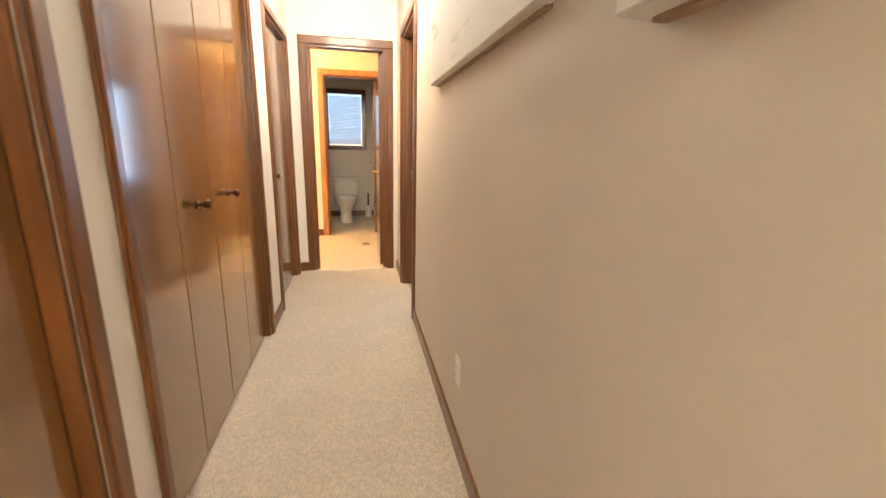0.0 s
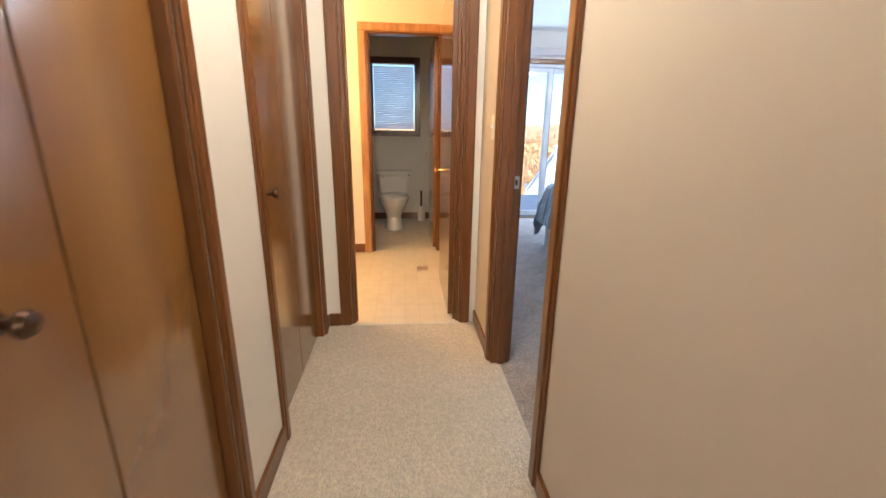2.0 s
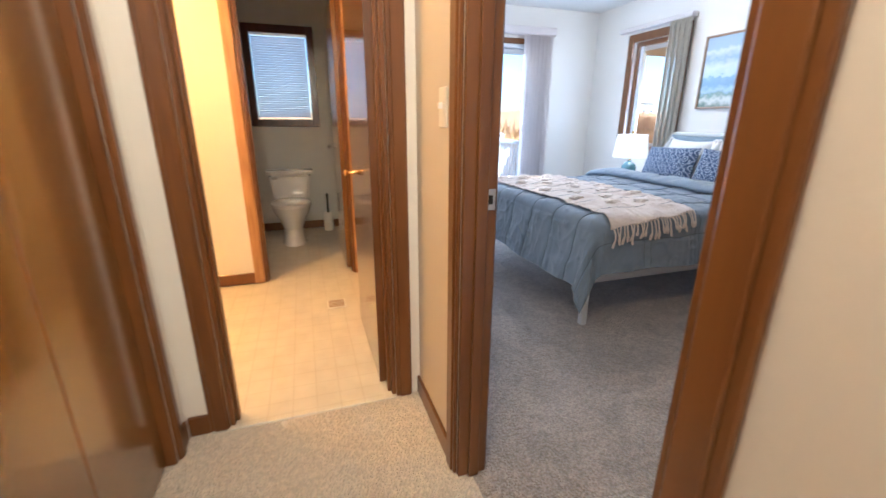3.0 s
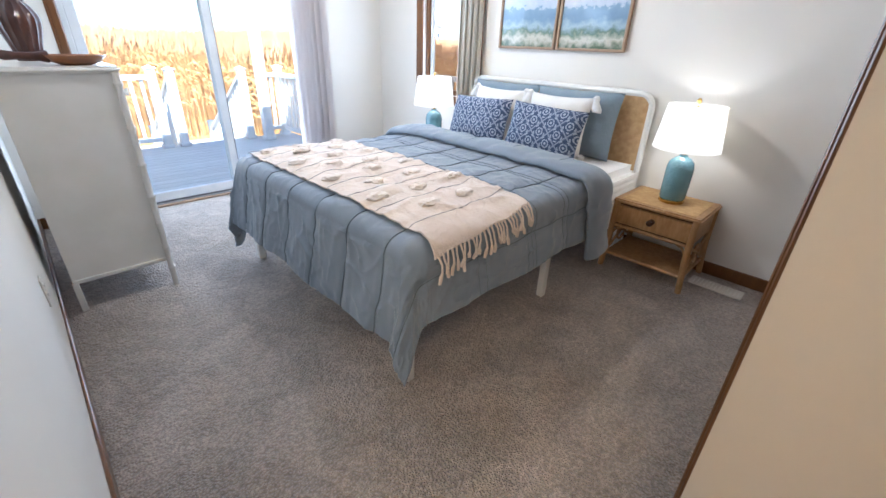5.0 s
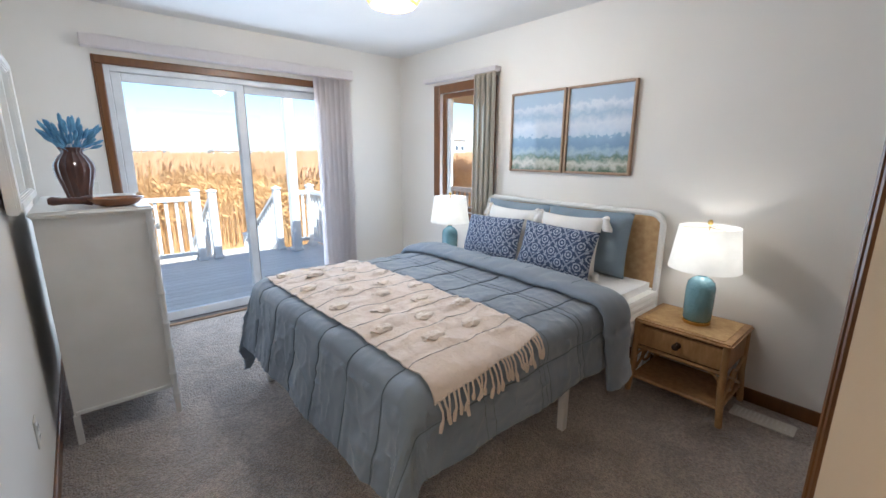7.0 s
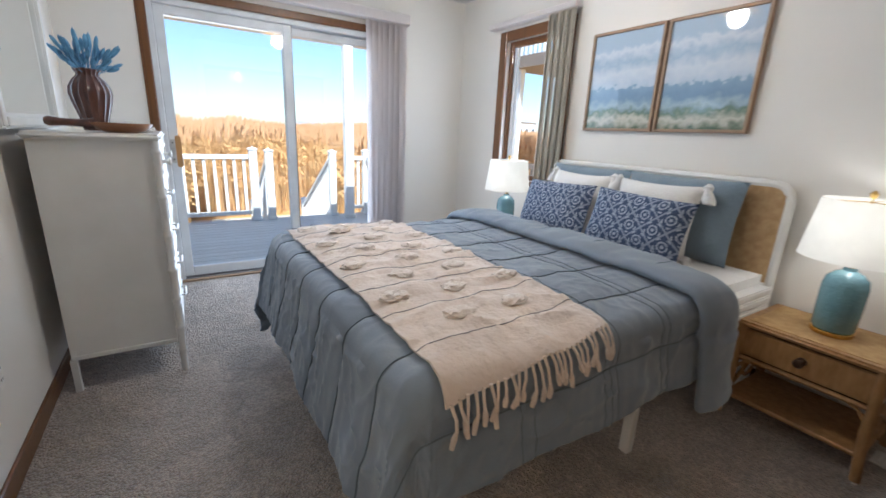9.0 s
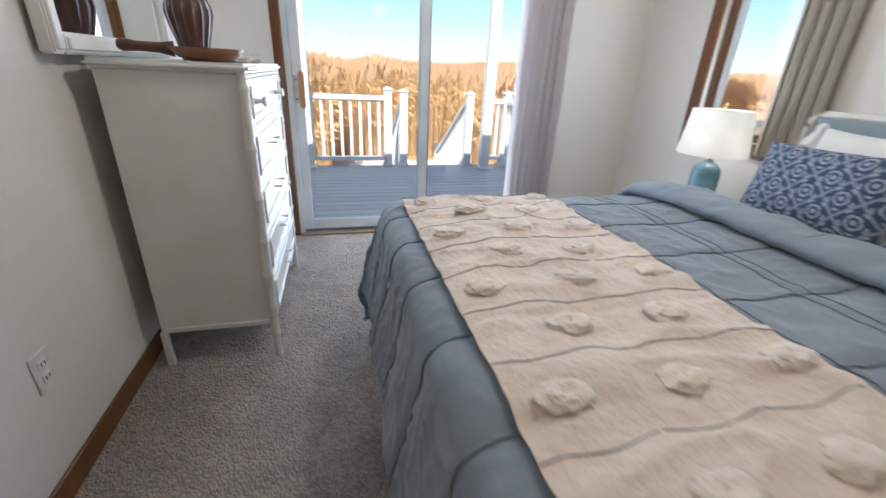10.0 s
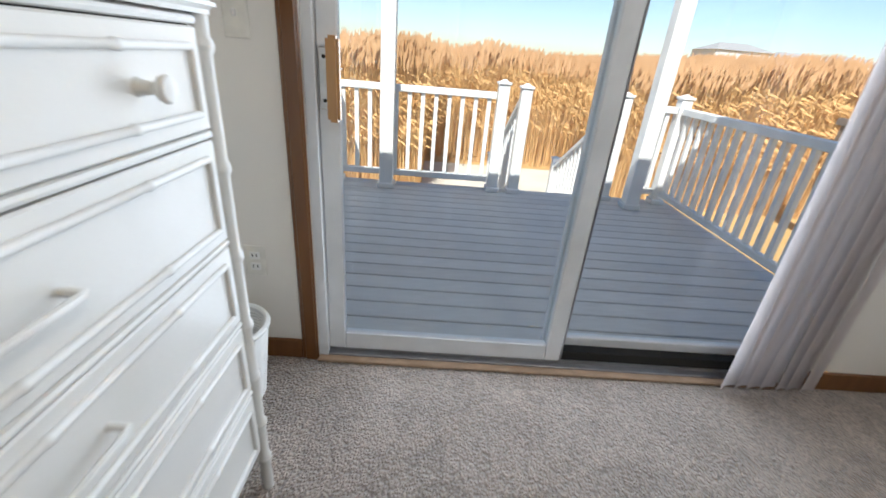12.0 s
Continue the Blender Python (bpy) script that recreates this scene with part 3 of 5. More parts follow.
def outlet(axis, face, out, a, z, label="ivory duplex wall outlet with cover plate", name="wall_outlet", plate="plate"):
    o = thing(name, *((face, a, z) if axis == "x" else (a, face, z)), label, "outlet")

    def pb(nm, p0, p1, z0, z1, d0, d1, mat, par, bev=0.0):
        lo, hi = sorted((face + out * d0, face + out * d1))
        bm = slab(lo, hi, a + p0, a + p1, z + z0, z + z1, bev) if axis == "x" else slab(a + p0, a + p1, lo, hi, z + z0, z + z1, bev)
        return part(nm, bm, mat, par)

    pb("cover_plate", -0.036, 0.036, -0.058, 0.058, 0, 0.006, M[plate], o, 0.003)
    for dz in (-0.021, 0.021):
        s = pb("socket", -0.017, 0.017, dz - 0.014, dz + 0.014, 0.005, 0.009, M["white" if plate == "plate" else plate], o, 0.003)
        for dy in (-0.007, 0.007):
            pb("slot", dy - 0.0015, dy + 0.0015, dz - 0.004, dz + 0.007, 0.0085, 0.0094, M["dark"], s)
    return o


outlet("x", HALL_R, -1, 2.58, 0.345)
outlet("x", BED_W, 1, 6.52, 0.39)
outlet("x", CLOSET_X, -1, 4.20, 0.36)
outlet("y", BED_N, -1, 1.65, 0.41)
outlet("x", BED_E, -1, 8.12, 0.34, "tan wall outlet above the heater", plate="tanplate")
outlet("x", BED_E, -1, 7.86, 0.28, "tan wall outlet above the heater", plate="tanplate")


def switch(axis, face, out, a, z):
    o = thing("light_switch", *((face, a, z) if axis == "x" else (a, face, z)), "white toggle light switch with cover plate", "light switch")
    lo, hi = sorted((face, face + out * 0.006))
    l2, h2 = sorted((face + out * 0.005, face + out * 0.02))
    if axis == "x":
        part("cover_plate", slab(lo, hi, a - 0.036, a + 0.036, z - 0.058, z + 0.058, 0.003), M["plate"], o)
        part("toggle", slab(l2, h2, a - 0.005, a + 0.005, z - 0.004, z + 0.014, 0.002), M["white"], o)
    else:
        part("cover_plate", slab(a - 0.036, a + 0.036, lo, hi, z - 0.058, z + 0.058, 0.003), M["plate"], o)
        part("toggle", slab(a - 0.005, a + 0.005, l2, h2, z - 0.004, z + 0.014, 0.002), M["white"], o)


switch("x", HALL_R, -1, 4.86, 1.22)
switch("y", BED_N, -1, 1.68, 1.16)


def canvas(y0, y1, z0, z1, depth, label):
    c = thing("wall_canvas", HALL_R, (y0 + y1) / 2, z0, label, "wall art", "canvases on the hall wall")
    part("canvas", slab(HALL_R - depth, HALL_R - 0.002, y0, y1, z0, z1, 0.004), M["canvas"], c)
    part("backing_frame", slab(HALL_R - depth * 0.35, HALL_R, y0 + 0.02, y1 - 0.02, z0 - 0.006, z0 + 0.02), M["framewood"], c)


M["canvas"] = material("washed_canvas", (0.72, 0.70, 0.66), 0.7, second=(0.45, 0.47, 0.44), scale=3.5, stretch=(1, 0.7, 2.4), bump=0.2, fine=120, spread=(0.36, 0.46))
canvas(1.95, 3.13, 1.47, 2.05, 0.04, "pale grey and white washed canvas on the hall wall")
canvas(1.40, 1.66, 1.36, 1.75, 0.06, "small white boxed canvas on the hall wall")
pf = thing("framed_print", -0.45, BATH_Y, 1.9, "pale framed print on the laundry wall", "wall art")
part("frame", slab(-0.75, -0.13, BATH_Y - 0.02, BATH_Y - 0.001, 1.55, 2.2, 0.004), M["framewood"], pf)
part("print", slab(-0.73, -0.15, BATH_Y - 0.023, BATH_Y - 0.0195, 1.57, 2.18), M["canvas"], pf)
for k in range(4):
    part("sketch_mark", slab(-0.42 + 0.06 * k, -0.38 + 0.06 * k, BATH_Y - 0.025, BATH_Y - 0.0232, 1.67, 1.69 + 0.01 * (k % 2)), M["greystitch"], pf)
fv = thing("floor_vent", 0.97, 6.27, 0, "small tan metal floor register in vinyl", "floor vent")
part("frame", slab(0.90, 1.02, 6.20, 6.33, -0.004, 0.004, 0.001), M["plate"], fv)
for k in range(5):
    part("slat", slab(0.91, 1.01, 6.215 + k * 0.022, 6.223 + k * 0.022, 0.003, 0.007), M["framewood"], fv)

# ceiling fittings; hall ones unseen, the middle one added to carry its fill
for nm, x, y, mat, r, lab in (("hall_ceiling_light", 0.75, -1.4, "shade", 0.15, "unseen round white lit ceiling light added in the hall"), ("hall_ceiling_light", 0.80, 3.9, "shade", 0.15, "unseen round white lit ceiling light added in the hall"), ("laundry_ceiling_light", -0.3, 6.0, "amber", 0.16, "round amber lit ceiling light")):
    c = thing(nm, x, y, TOP, lab, "ceiling light")
    part("base", lathe(bmesh.new(), [(r * 0.9, TOP - 0.03), (r * 0.9, TOP)], pose(x, y, 0), 24), M["brass"], c, smooth=True)
    part("rim", lathe(bmesh.new(), [(r, TOP - 0.045), (r, TOP - 0.028)], pose(x, y, 0), 24), M["brass"], c, smooth=True)
c = thing("bedroom_ceiling_light", 3.08, 6.6, TOP, "amber woven lit semi-flush ceiling light", "ceiling light")
part("canopy", lathe(bmesh.new(), [(0.07, TOP - 0.03), (0.07, TOP)], pose(3.08, 6.6, 0), 24), M["brass"], c, smooth=True)
part("stem", lathe(bmesh.new(), [(0.008, TOP - 0.12), (0.008, TOP - 0.02)], pose(3.08, 6.6, 0), 10), M["brass"], c)
bm = bmesh.new()
for k in range(7):
    zz, rr = 2.365 - k * 0.02, 0.175 - 0.0035 * k * k * 0.4
    tube(bm, [(3.08 + rr * math.cos(a * math.pi / 18), 6.6 + rr * math.sin(a * math.pi / 18), zz) for a in range(37)], 0.0075, 6)
for k in range(48):
    a = k * math.pi / 24
    tube(bm, [(3.08 + rr * math.cos(a), 6.6 + rr * math.sin(a), zz) for zz, rr in ((2.37, 0.178), (2.30, 0.17), (2.24, 0.125))], 0.003, 5)
part("woven_shade", bm, M["amber"], c)

# ---- bathroom ----
w = thing("window_bath", 0.7, BACK_Y, 1.1, "small bathroom window with dark brown frame and lowered blind", "window", kind="structure")
for nm, x0, x1, z0, z1 in (("window_frame", 0.363, 0.43, 1.108, 2.067), ("window_frame", 0.96, 1.03, 1.108, 2.067), ("window_frame", 0.43, 0.96, 1.99, 2.067), ("window_sill", 0.43, 0.96, 1.108, 1.18)):
    part(nm, slab(x0, x1, BACK_Y - 0.02, BACK_Y + 0.05, z0, z1, 0.005), M["mahogany"], w)
g = part("pane", slab(0.43, 0.96, BACK_Y + 0.07, BACK_Y + 0.076, 1.18, 1.99), M["glass"], w)
g.visible_shadow = False
for k in range(34):
    zz = 1.20 + k * 0.0225
    part("blind_slat", slab(0.44, 0.95, BACK_Y + 0.030, BACK_Y + 0.032, zz, zz + 0.020), M["blindslat"], w)

t = thing("toilet", 0.68, 8.0, 0, "white porcelain two-piece toilet with closed lid", "toilet")
bm = bmesh.new()
for zz, rx, ry, cy in ((0.0, 0.115, 0.20, 7.92), (0.03, 0.105, 0.19, 7.92), (0.15, 0.095, 0.17, 7.95), (0.24, 0.13, 0.21, 7.94), (0.33, 0.175, 0.25, 7.92), (0.37, 0.18, 0.255, 7.92)):
    for k in range(24):
        a = 2 * math.pi * k / 24
        bm.verts.new((0.68 + rx * math.cos(a), cy + ry * math.sin(a), zz))
bm.verts.ensure_lookup_table()
for r in range(5):
    for k in range(24):
        bm.faces.new([bm.verts[r * 24 + k], bm.verts[r * 24 + (k + 1) % 24], bm.verts[r * 24 + 24 + (k + 1) % 24], bm.verts[r * 24 + 24 + k]])
bm.faces.new([bm.verts[120 + k] for k in range(24)])
part("bowl", bm, M["porcelain"], t, smooth=True)
bm = lathe(bmesh.new(), [(0.19, 0.37), (0.195, 0.38), (0.19, 0.405), (0.17, 0.415)], Matrix.Translation((0.68, 7.92, 0)) @ Matrix.Diagonal((0.98, 1.36, 1, 1)), 28)
part("lid", bm, M["porcelain"], t, smooth=True)
bm = slab(0.47, 0.89, 8.22, 8.42, 0.36, 0.64, 0.03, 3)
for v in bm.verts:
    v.co.x = 0.68 + (v.co.x - 0.68) * (0.84 + 0.16 * (v.co.z - 0.36) / 0.28)
part("tank", bm, M["porcelain"], t, smooth=True)
part("tank_lid", slab(0.445, 0.915, 8.205, 8.43, 0.64, 0.672, 0.01, 2), M["porcelain"], t, smooth=True)
part("flush_lever", slab(0.50, 0.56, 8.205, 8.222, 0.59, 0.605, 0.004), M["nickel"], t)
b = thing("toilet_brush", 1.06, 8.30, 0, "white toilet brush holder with black handle", "toilet brush")
part("holder", lathe(bmesh.new(), [(0.05, 0), (0.055, 0.01), (0.045, 0.2), (0.04, 0.2)], pose(1.04, 8.30, 0), 16), M["white"], b, smooth=True)
part("handle", lathe(bmesh.new(), [(0.012, 0.2), (0.012, 0.36), (0.016, 0.40), (0.004, 0.41)], pose(1.04, 8.30, 0), 12), M["dark"], b, smooth=True)

# ---- bedroom: sliding door ----
sd = thing("sliding_door", 2.77, BED_N, 0, "white framed sliding glass door with oak pull handle", "sliding door", kind="structure")
X0, X1, XM = 1.85, 3.69, 2.765
for nm, a0, a1, z0, z1 in (("frame_side", X0, X0 + 0.035, 0.0, 2.04), ("frame_side", X1 - 0.035, X1, 0.0, 2.04), ("frame_head", X0 + 0.035, X1 - 0.035, 2.0, 2.04)):
    part(nm, slab(a0, a1, BED_N + 0.005, BED_N + 0.135, z0, z1, 0.003), M["vinylwhite"], sd)
part("sill", slab(X0 + 0.035, X1 - 0.035, BED_N + 0.0, BED_N + 0.135, -0.01, 0.022, 0.002), M["alu"], sd)
for k in range(3):
    part("track", slab(X0 + 0.035, X1 - 0.035, BED_N + 0.03 + k * 0.035, BED_N + 0.036 + k * 0.035, 0.02, 0.034), M["alu"], sd)


def sash(a0, a1, y, stile):
    s = part("sash", slab(a0, a0 + stile, y, y + 0.035, 0.034, 1.998, 0.004), M["vinylwhite"], sd)
    part("stile", slab(a1 - stile, a1, y, y + 0.035, 0.034, 1.998, 0.004), M["vinylwhite"], s)
    part("rail", slab(a0 + stile, a1 - stile, y, y + 0.035, 0.034, 0.034 + 0.075, 0.004), M["vinylwhite"], s)
    part("rail", slab(a0 + stile, a1 - stile, y, y + 0.035, 1.998 - 0.06, 1.998, 0.004), M["vinylwhite"], s)
    p = part("pane", slab(a0 + stile, a1 - stile, y + 0.015, y + 0.020, 0.109, 1.938), M["glass"], s)
    p.visible_shadow = False
    return s


# near-black box painted in for the shade below the fixed panel
part("track_shadow", slab(XM + 0.04, X1 - 0.036, BED_N + 0.035, BED_N + 0.082, 0.024, 0.075, 0.003), M["dark"], sd, "dark strip for the shade in the empty track")
near = sash(X0 + 0.036, XM + 0.03, BED_N + 0.022, 0.062)
part("meeting_strip", slab(XM + 0.03, XM + 0.036, BED_N + 0.022, BED_N + 0.057, 0.034, 1.998), M["alu"], near)
sash(XM - 0.03, X1 - 0.036, BED_N + 0.085, 0.062)
h = part("pull_handle", slab(1.925, 1.962, BED_N - 0.035, BED_N + 0.0, 0.90, 1.13, 0.008, 2), M["brasswood"], near, "oak pull handle")
part("handle_plate", slab(1.893, 1.925, BED_N + 0.012, BED_N + 0.022, 0.93, 1.10, 0.003), M["nickel"], near)
for zz in (0.955, 1.075):
    part("screw", lathe(bmesh.new(), [(0.006, 0), (0.004, 0.004)], pose(1.909, BED_N + 0.012, zz, 90, 0, 0), 8), M["dark"], near)
casing("casing_sliding_door", "y", BED_N, -1, X0, X1, 2.04, w=0.06, mat=M["trim"])
structure("door_sill_strip", slab(X0, X1, BED_N - 0.03, BED_N + 0.002, 0.0, 0.016, 0.004), M["framewood"], "worn wooden strip under the sliding door", "trim")

vb = thing("vertical_blind", 2.77, 8.38, 2.13, "pale pinkish vertical blind stacked open beside the glass door", "vertical blind")
part("valance", slab(1.74, 3.80, 8.345, 8.43, 2.135, 2.215, 0.006), M["blinds"], vb, "pale fabric-covered valance")
for k in range(7):
    bm = bmesh.new()
    x, n = 3.435 + k * 0.052, 6
    for zz in (0.03, 1.0, 2.15):
        for j in range(n):
            u = j / (n - 1) - 0.5
            bm.verts.new((x + 0.086 * u + 0.006 * math.sin(k * 2 + zz * 2), 8.385 + 0.030 * u + 0.010 * (1 - 4 * u * u) + 0.004 * (k % 2), zz))
    bm.verts.ensure_lookup_table()
    for q in range(2):
        for j in range(n - 1):
            bm.faces.new([bm.verts[q * n + j], bm.verts[q * n + j + 1], bm.verts[q * n + n + j + 1], bm.verts[q * n + n + j]])
    bmesh.ops.solidify(bm, geom=bm.faces[:], thickness=0.0015)
    part("vane", bm, M["blinds"], vb, smooth=True)

# east window
w = thing("window_east", BED_E, 7.43, 0.8, "narrow casement window with red-brown wooden frame", "window", kind="structure")
for nm, a0, a1, z0, z1 in (("window_frame", 7.77, 7.855, 0.79, 2.09), ("window_frame", 7.02, 7.10, 0.79, 2.09), ("window_frame", 7.10, 7.77, 2.01, 2.09), ("window_sill", 7.10, 7.77, 0.79, 0.87)):
    part(nm, slab(BED_E - 0.018, BED_E + 0.0, a0, a1, z0, z1, 0.004), M["trim"], w)
for nm, a0, a1, z0, z1 in (("sash", 7.725, 7.77, 0.87, 2.01), ("sash", 7.10, 7.145, 0.87, 2.01), ("sash", 7.145, 7.725, 1.965, 2.01), ("sash", 7.145, 7.725, 0.87, 0.915)):
    part(nm, slab(BED_E + 0.03, BED_E + 0.075, a0, a1, z0, z1, 0.004), M["trim"], w)
for nm, a0, a1, z0, z1 in (("inner_sash", 7.690, 7.725, 0.915, 1.965), ("inner_sash", 7.145, 7.18, 0.915, 1.965)):
    part(nm, slab(BED_E + 0.05, BED_E + 0.08, a0, a1, z0, z1, 0.003), M["vinylwhite"], w)
p = part("pane", slab(BED_E + 0.06, BED_E + 0.065, 7.18, 7.69, 0.915, 1.965), M["glass"], w)
p.visible_shadow = False
vb = thing("window_blind", 4.40, 7.45, 2.12, "beige vertical blind drawn to one side of the window", "vertical blind")
part("headrail", slab(4.36, 4.435, 6.98, 7.95, 2.115, 2.155, 0.004), M["blinds"], vb)
for k in range(13):
    y = 7.00 + k * 0.021
    bm = slab(4.355, 4.430, y - 0.0015, y + 0.0015, 0.82, 2.115)
    bmesh.ops.rotate(bm, verts=bm.verts, cent=(4.39, y, 1), matrix=Matrix.Rotation(radians(48 + 7 * (k % 3)), 3, "Z"))
    part("vane", bm, M["beigeblind"], vb)

# baseboard heater
hb = thing("baseboard_heater", 4.38, 8.0, 0, "cream enamelled baseboard heater along the wall", "heater")
part("back_plate", slab(4.425, 4.438, 7.0, 8.36, 0.02, 0.19), M["beigemetal"], hb)
bm = bmesh.new()
box(bm, 4.355, 4.362, 7.0, 8.36, 0.045, 0.15, 0.002)
part("front_cover", bm, M["beigemetal"], hb)
bm = slab(4.365, 4.432, 7.0, 8.36, 0.183, 0.19, 0.002)
part("top_cover", bm, M["beigemetal"], hb)
part("fin_shadow", slab(4.364, 4.424, 7.01, 8.35, 0.05, 0.165), M["dark"], hb)
part("end_cap", slab(4.345, 4.438, 8.36, 8.43, 0.0, 0.195, 0.008, 2), M["beigemetal"], hb)

# floor register by the wall
fv = thing("floor_vent", 4.28, 4.83, 0, "beige metal floor register in the carpet", "floor vent")
part("frame", slab(4.215, 4.335, 4.69, 4.98, 0, 0.008, 0.003), M["beigemetal"], fv)
for k in range(13):
    part("slat", slab(4.235, 4.315, 4.706 + k * 0.0205, 4.714 + k * 0.0205, 0.007, 0.011), M["plate"], fv)

# ---- bed ----
BX0, BX1, BY0, BY1 = 2.34, 4.36, 5.50, 7.04
bf = thing("bed_frame", 3.35, 6.27, 0, "white metal bed frame with cane-panel headboard", "bed")
for nm, args in (("side_rail", (BX0, BX1, BY0, BY0 + 0.035, 0.27, 0.33)), ("side_rail", (BX0, BX1, BY1 - 0.035, BY1, 0.27, 0.33)), ("foot_rail", (BX0, BX0 + 0.035, BY0 + 0.035, BY1 - 0.035, 0.27, 0.33)), ("slat_deck", (BX0 + 0.035, BX1, BY0 + 0.035, BY1 - 0.035, 0.30, 0.335))):
    part(nm, slab(*args, 0.005), M["white"], bf)
for x in (BX0 + 0.02, 3.37, 4.28):
    for y in (BY0 + 0.02, BY1 - 0.02):
        part("leg", slab(x - 0.02, x + 0.02, y - 0.02, y + 0.02, 0, 0.27, 0.004), M["white"], bf)
hb = part("headboard", slab(4.382, 4.405, 5.53, 7.03, 0.40, 1.05, 0.004), M["cane"], bf, "woven honey cane panel")
pts = [(4.393, 5.52, 0.0), (4.393, 5.52, 0.98)] + [(4.393, 5.60 - 0.08 * math.cos(a * math.pi / 12), 0.98 + 0.08 * math.sin(a * math.pi / 12)) for a in range(1, 7)]
pts += [(4.393, 6.96 + 0.08 * math.sin(a * math.pi / 12), 0.98 + 0.08 * math.cos(a * math.pi / 12)) for a in range(0, 7)] + [(4.393, 7.04, 0.0)]
part("headboard_frame", tube(bmesh.new(), pts, 0.021, 8), M["white"], hb, "white painted rounded frame", smooth=True)

mt = thing("mattress", 3.35, 6.27, 0.335, "white quilted mattress on the bed frame", "mattress")
bm = slab(BX0 + 0.01, 4.36, BY0 - 0.02, BY1 + 0.02, 0.335, 0.625, 0.05, 4)
part("body", bm, M["linen"], mt, smooth=True)
for k in range(5):
    zz = 0.385 + k * 0.045
    bm = bmesh.new()
    x0, x1, y0, y1 = BX0 + 0.01, 4.36, BY0 - 0.02, BY1 + 0.02
    box(bm, 3.5, x1 - 0.05, y0 - 0.009, y0 + 0.004, zz - 0.019, zz + 0.019, 0.009, 2)
    part("quilt_band", bm, M["linen"], mt, smooth=True)

ZT = 0.695
CX0, CX1, CY0, CY1 = 2.375, 3.72, 5.49, 7.02


TUCKS_W = [-0.17, 0.09, 0.34, 0.60, 0.86, 1.12, 1.38, 1.64, 1.84]
TUCKS_S = [0.26, 0.31, 0.60, 0.63, 0.66, 0.90, 0.94]


def crease(v, lines, depth):
    """How far the cloth is drawn in beside a stitched tuck."""
    return -depth * math.exp(-(min(abs(v - q) for q in lines) / 0.014) ** 2)


def wrinkle(s, w):
    """Soft ridges left by folding, in two directions."""
    a = max(0.0, 1 - 3.2 * abs(noise.noise((s * 2.2 + w, w * 5.5 - s, 4.1))))
    b = max(0.0, 1 - 3.5 * abs(noise.noise((s * 6.0 - w * 2, w * 2.0 + s, 9.3))))
    c = max(0.0, 1 - 4 * abs(noise.noise((s * 9.0 + w * 5, w * 11 - s * 4, 1.3))))
    return 0.004 * a ** 3 + 0.004 * b ** 3 + 0.004 * c ** 3 + 0.0015 * noise.noise((s * 17, w * 17, 2.9))


def drape(s, w, lift=0.0):
    """Place on the bed for flat cloth coordinates: s from the foot edge to the head, w from one side to the other; past the edges it hangs."""
    a = max(0.0, -s)
    width = CY1 - CY0
    b = max(0.0, -w) if w < 0 else max(0.0, w - width)
    sy = -1 if w < 0 else 1
    d = math.hypot(a, b)
    x, y = CX0 + max(s, 0.0), CY0 + min(max(w, 0.0), width)
    puff = 0.014 * noise.noise((s * 3.1, w * 3.1, 0.3)) + 0.006 * noise.noise((s * 9, w * 9, 1.7))
    fine = wrinkle(s, w) + crease(w, TUCKS_W, 0.0045) + crease(s, TUCKS_S, 0.0025)
    puff += fine
    z = ZT + puff
    # soft sag towards the edges
    edge = min(max(s, 0), max(w, 0) if w < width / 2 else max(width - w, 0), 0.22)
    z -= 0.02 * (1 - edge / 0.22) ** 2
    r = 0.075
    if d > 0:
        ux, uy = (-a / d, sy * b / d)
        arc = r * math.pi / 2
        if d < arc:
            out, down = r * math.sin(d / r), r * (1 - math.cos(d / r))
        else:
            rest = d - arc
            corner = min(a, b) / max(d, 1e-6)
            out, down = r + rest * ((0.20 if a > b else 0.13) + 0.10 * corner), r + rest * 0.985
            along = w if a > b else s
            rip = (0.010 * math.sin(along * 13 + 2.5 * noise.noise((along * 2, 3.3, 0))) + 0.012 * noise.noise((along * 8, d * 2, 7.7)) + 0.006 * noise.noise((along * 26, d * 5, 2.2))) * min(1.0, rest / 0.22)
            if corner > 0.05:
                rip += 0.07 * corner * math.sin(math.atan2(b, a + 1e-6) * 4 + 0.6) * min(1, rest / 0.25)
            out += rip + fine * 1.5
        tucked = 1 - 0.6 * min(1.0, a / 0.15) if sy > 0 else 1.0
        x, y, z = x + ux * out, y + uy * out * tucked, z - down
        nx, ny, nz = (ux, uy, 0.15) if d > arc else (ux * math.sin(d / r), uy * math.sin(d / r), math.cos(d / r))
        return Vector((x + nx * lift, y + ny * lift, z + nz * lift))
    return Vector((x, y, z + lift))


def cloth(f, s0, s1, w0, w1, ns_, nw, thick):
    bm = bmesh.new()
    g = [[bm.verts.new(f(s0 + (s1 - s0) * i / ns_, w0 + (w1 - w0) * j / nw)) for j in range(nw + 1)] for i in range(ns_ + 1)]
    for i in range(ns_):
        for j in range(nw):
            bm.faces.new((g[i][j], g[i + 1][j], g[i + 1][j + 1], g[i][j + 1]))
    bmesh.ops.recalc_face_normals(bm, faces=bm.faces)
    bmesh.ops.solidify(bm, geom=bm.faces[:], thickness=thick)
    return bm


WID = CY1 - CY0
OV = 0.45
cf = thing("comforter", 3.0, 6.27, ZT, "blue-grey pintucked cotton comforter draped over the bed", "comforter")
SIDE = 0.35
part("fabric", cloth(drape, -OV, 1.37, -SIDE, WID + OV, 190, 250, 0.014), M["comforter"], cf, smooth=True)


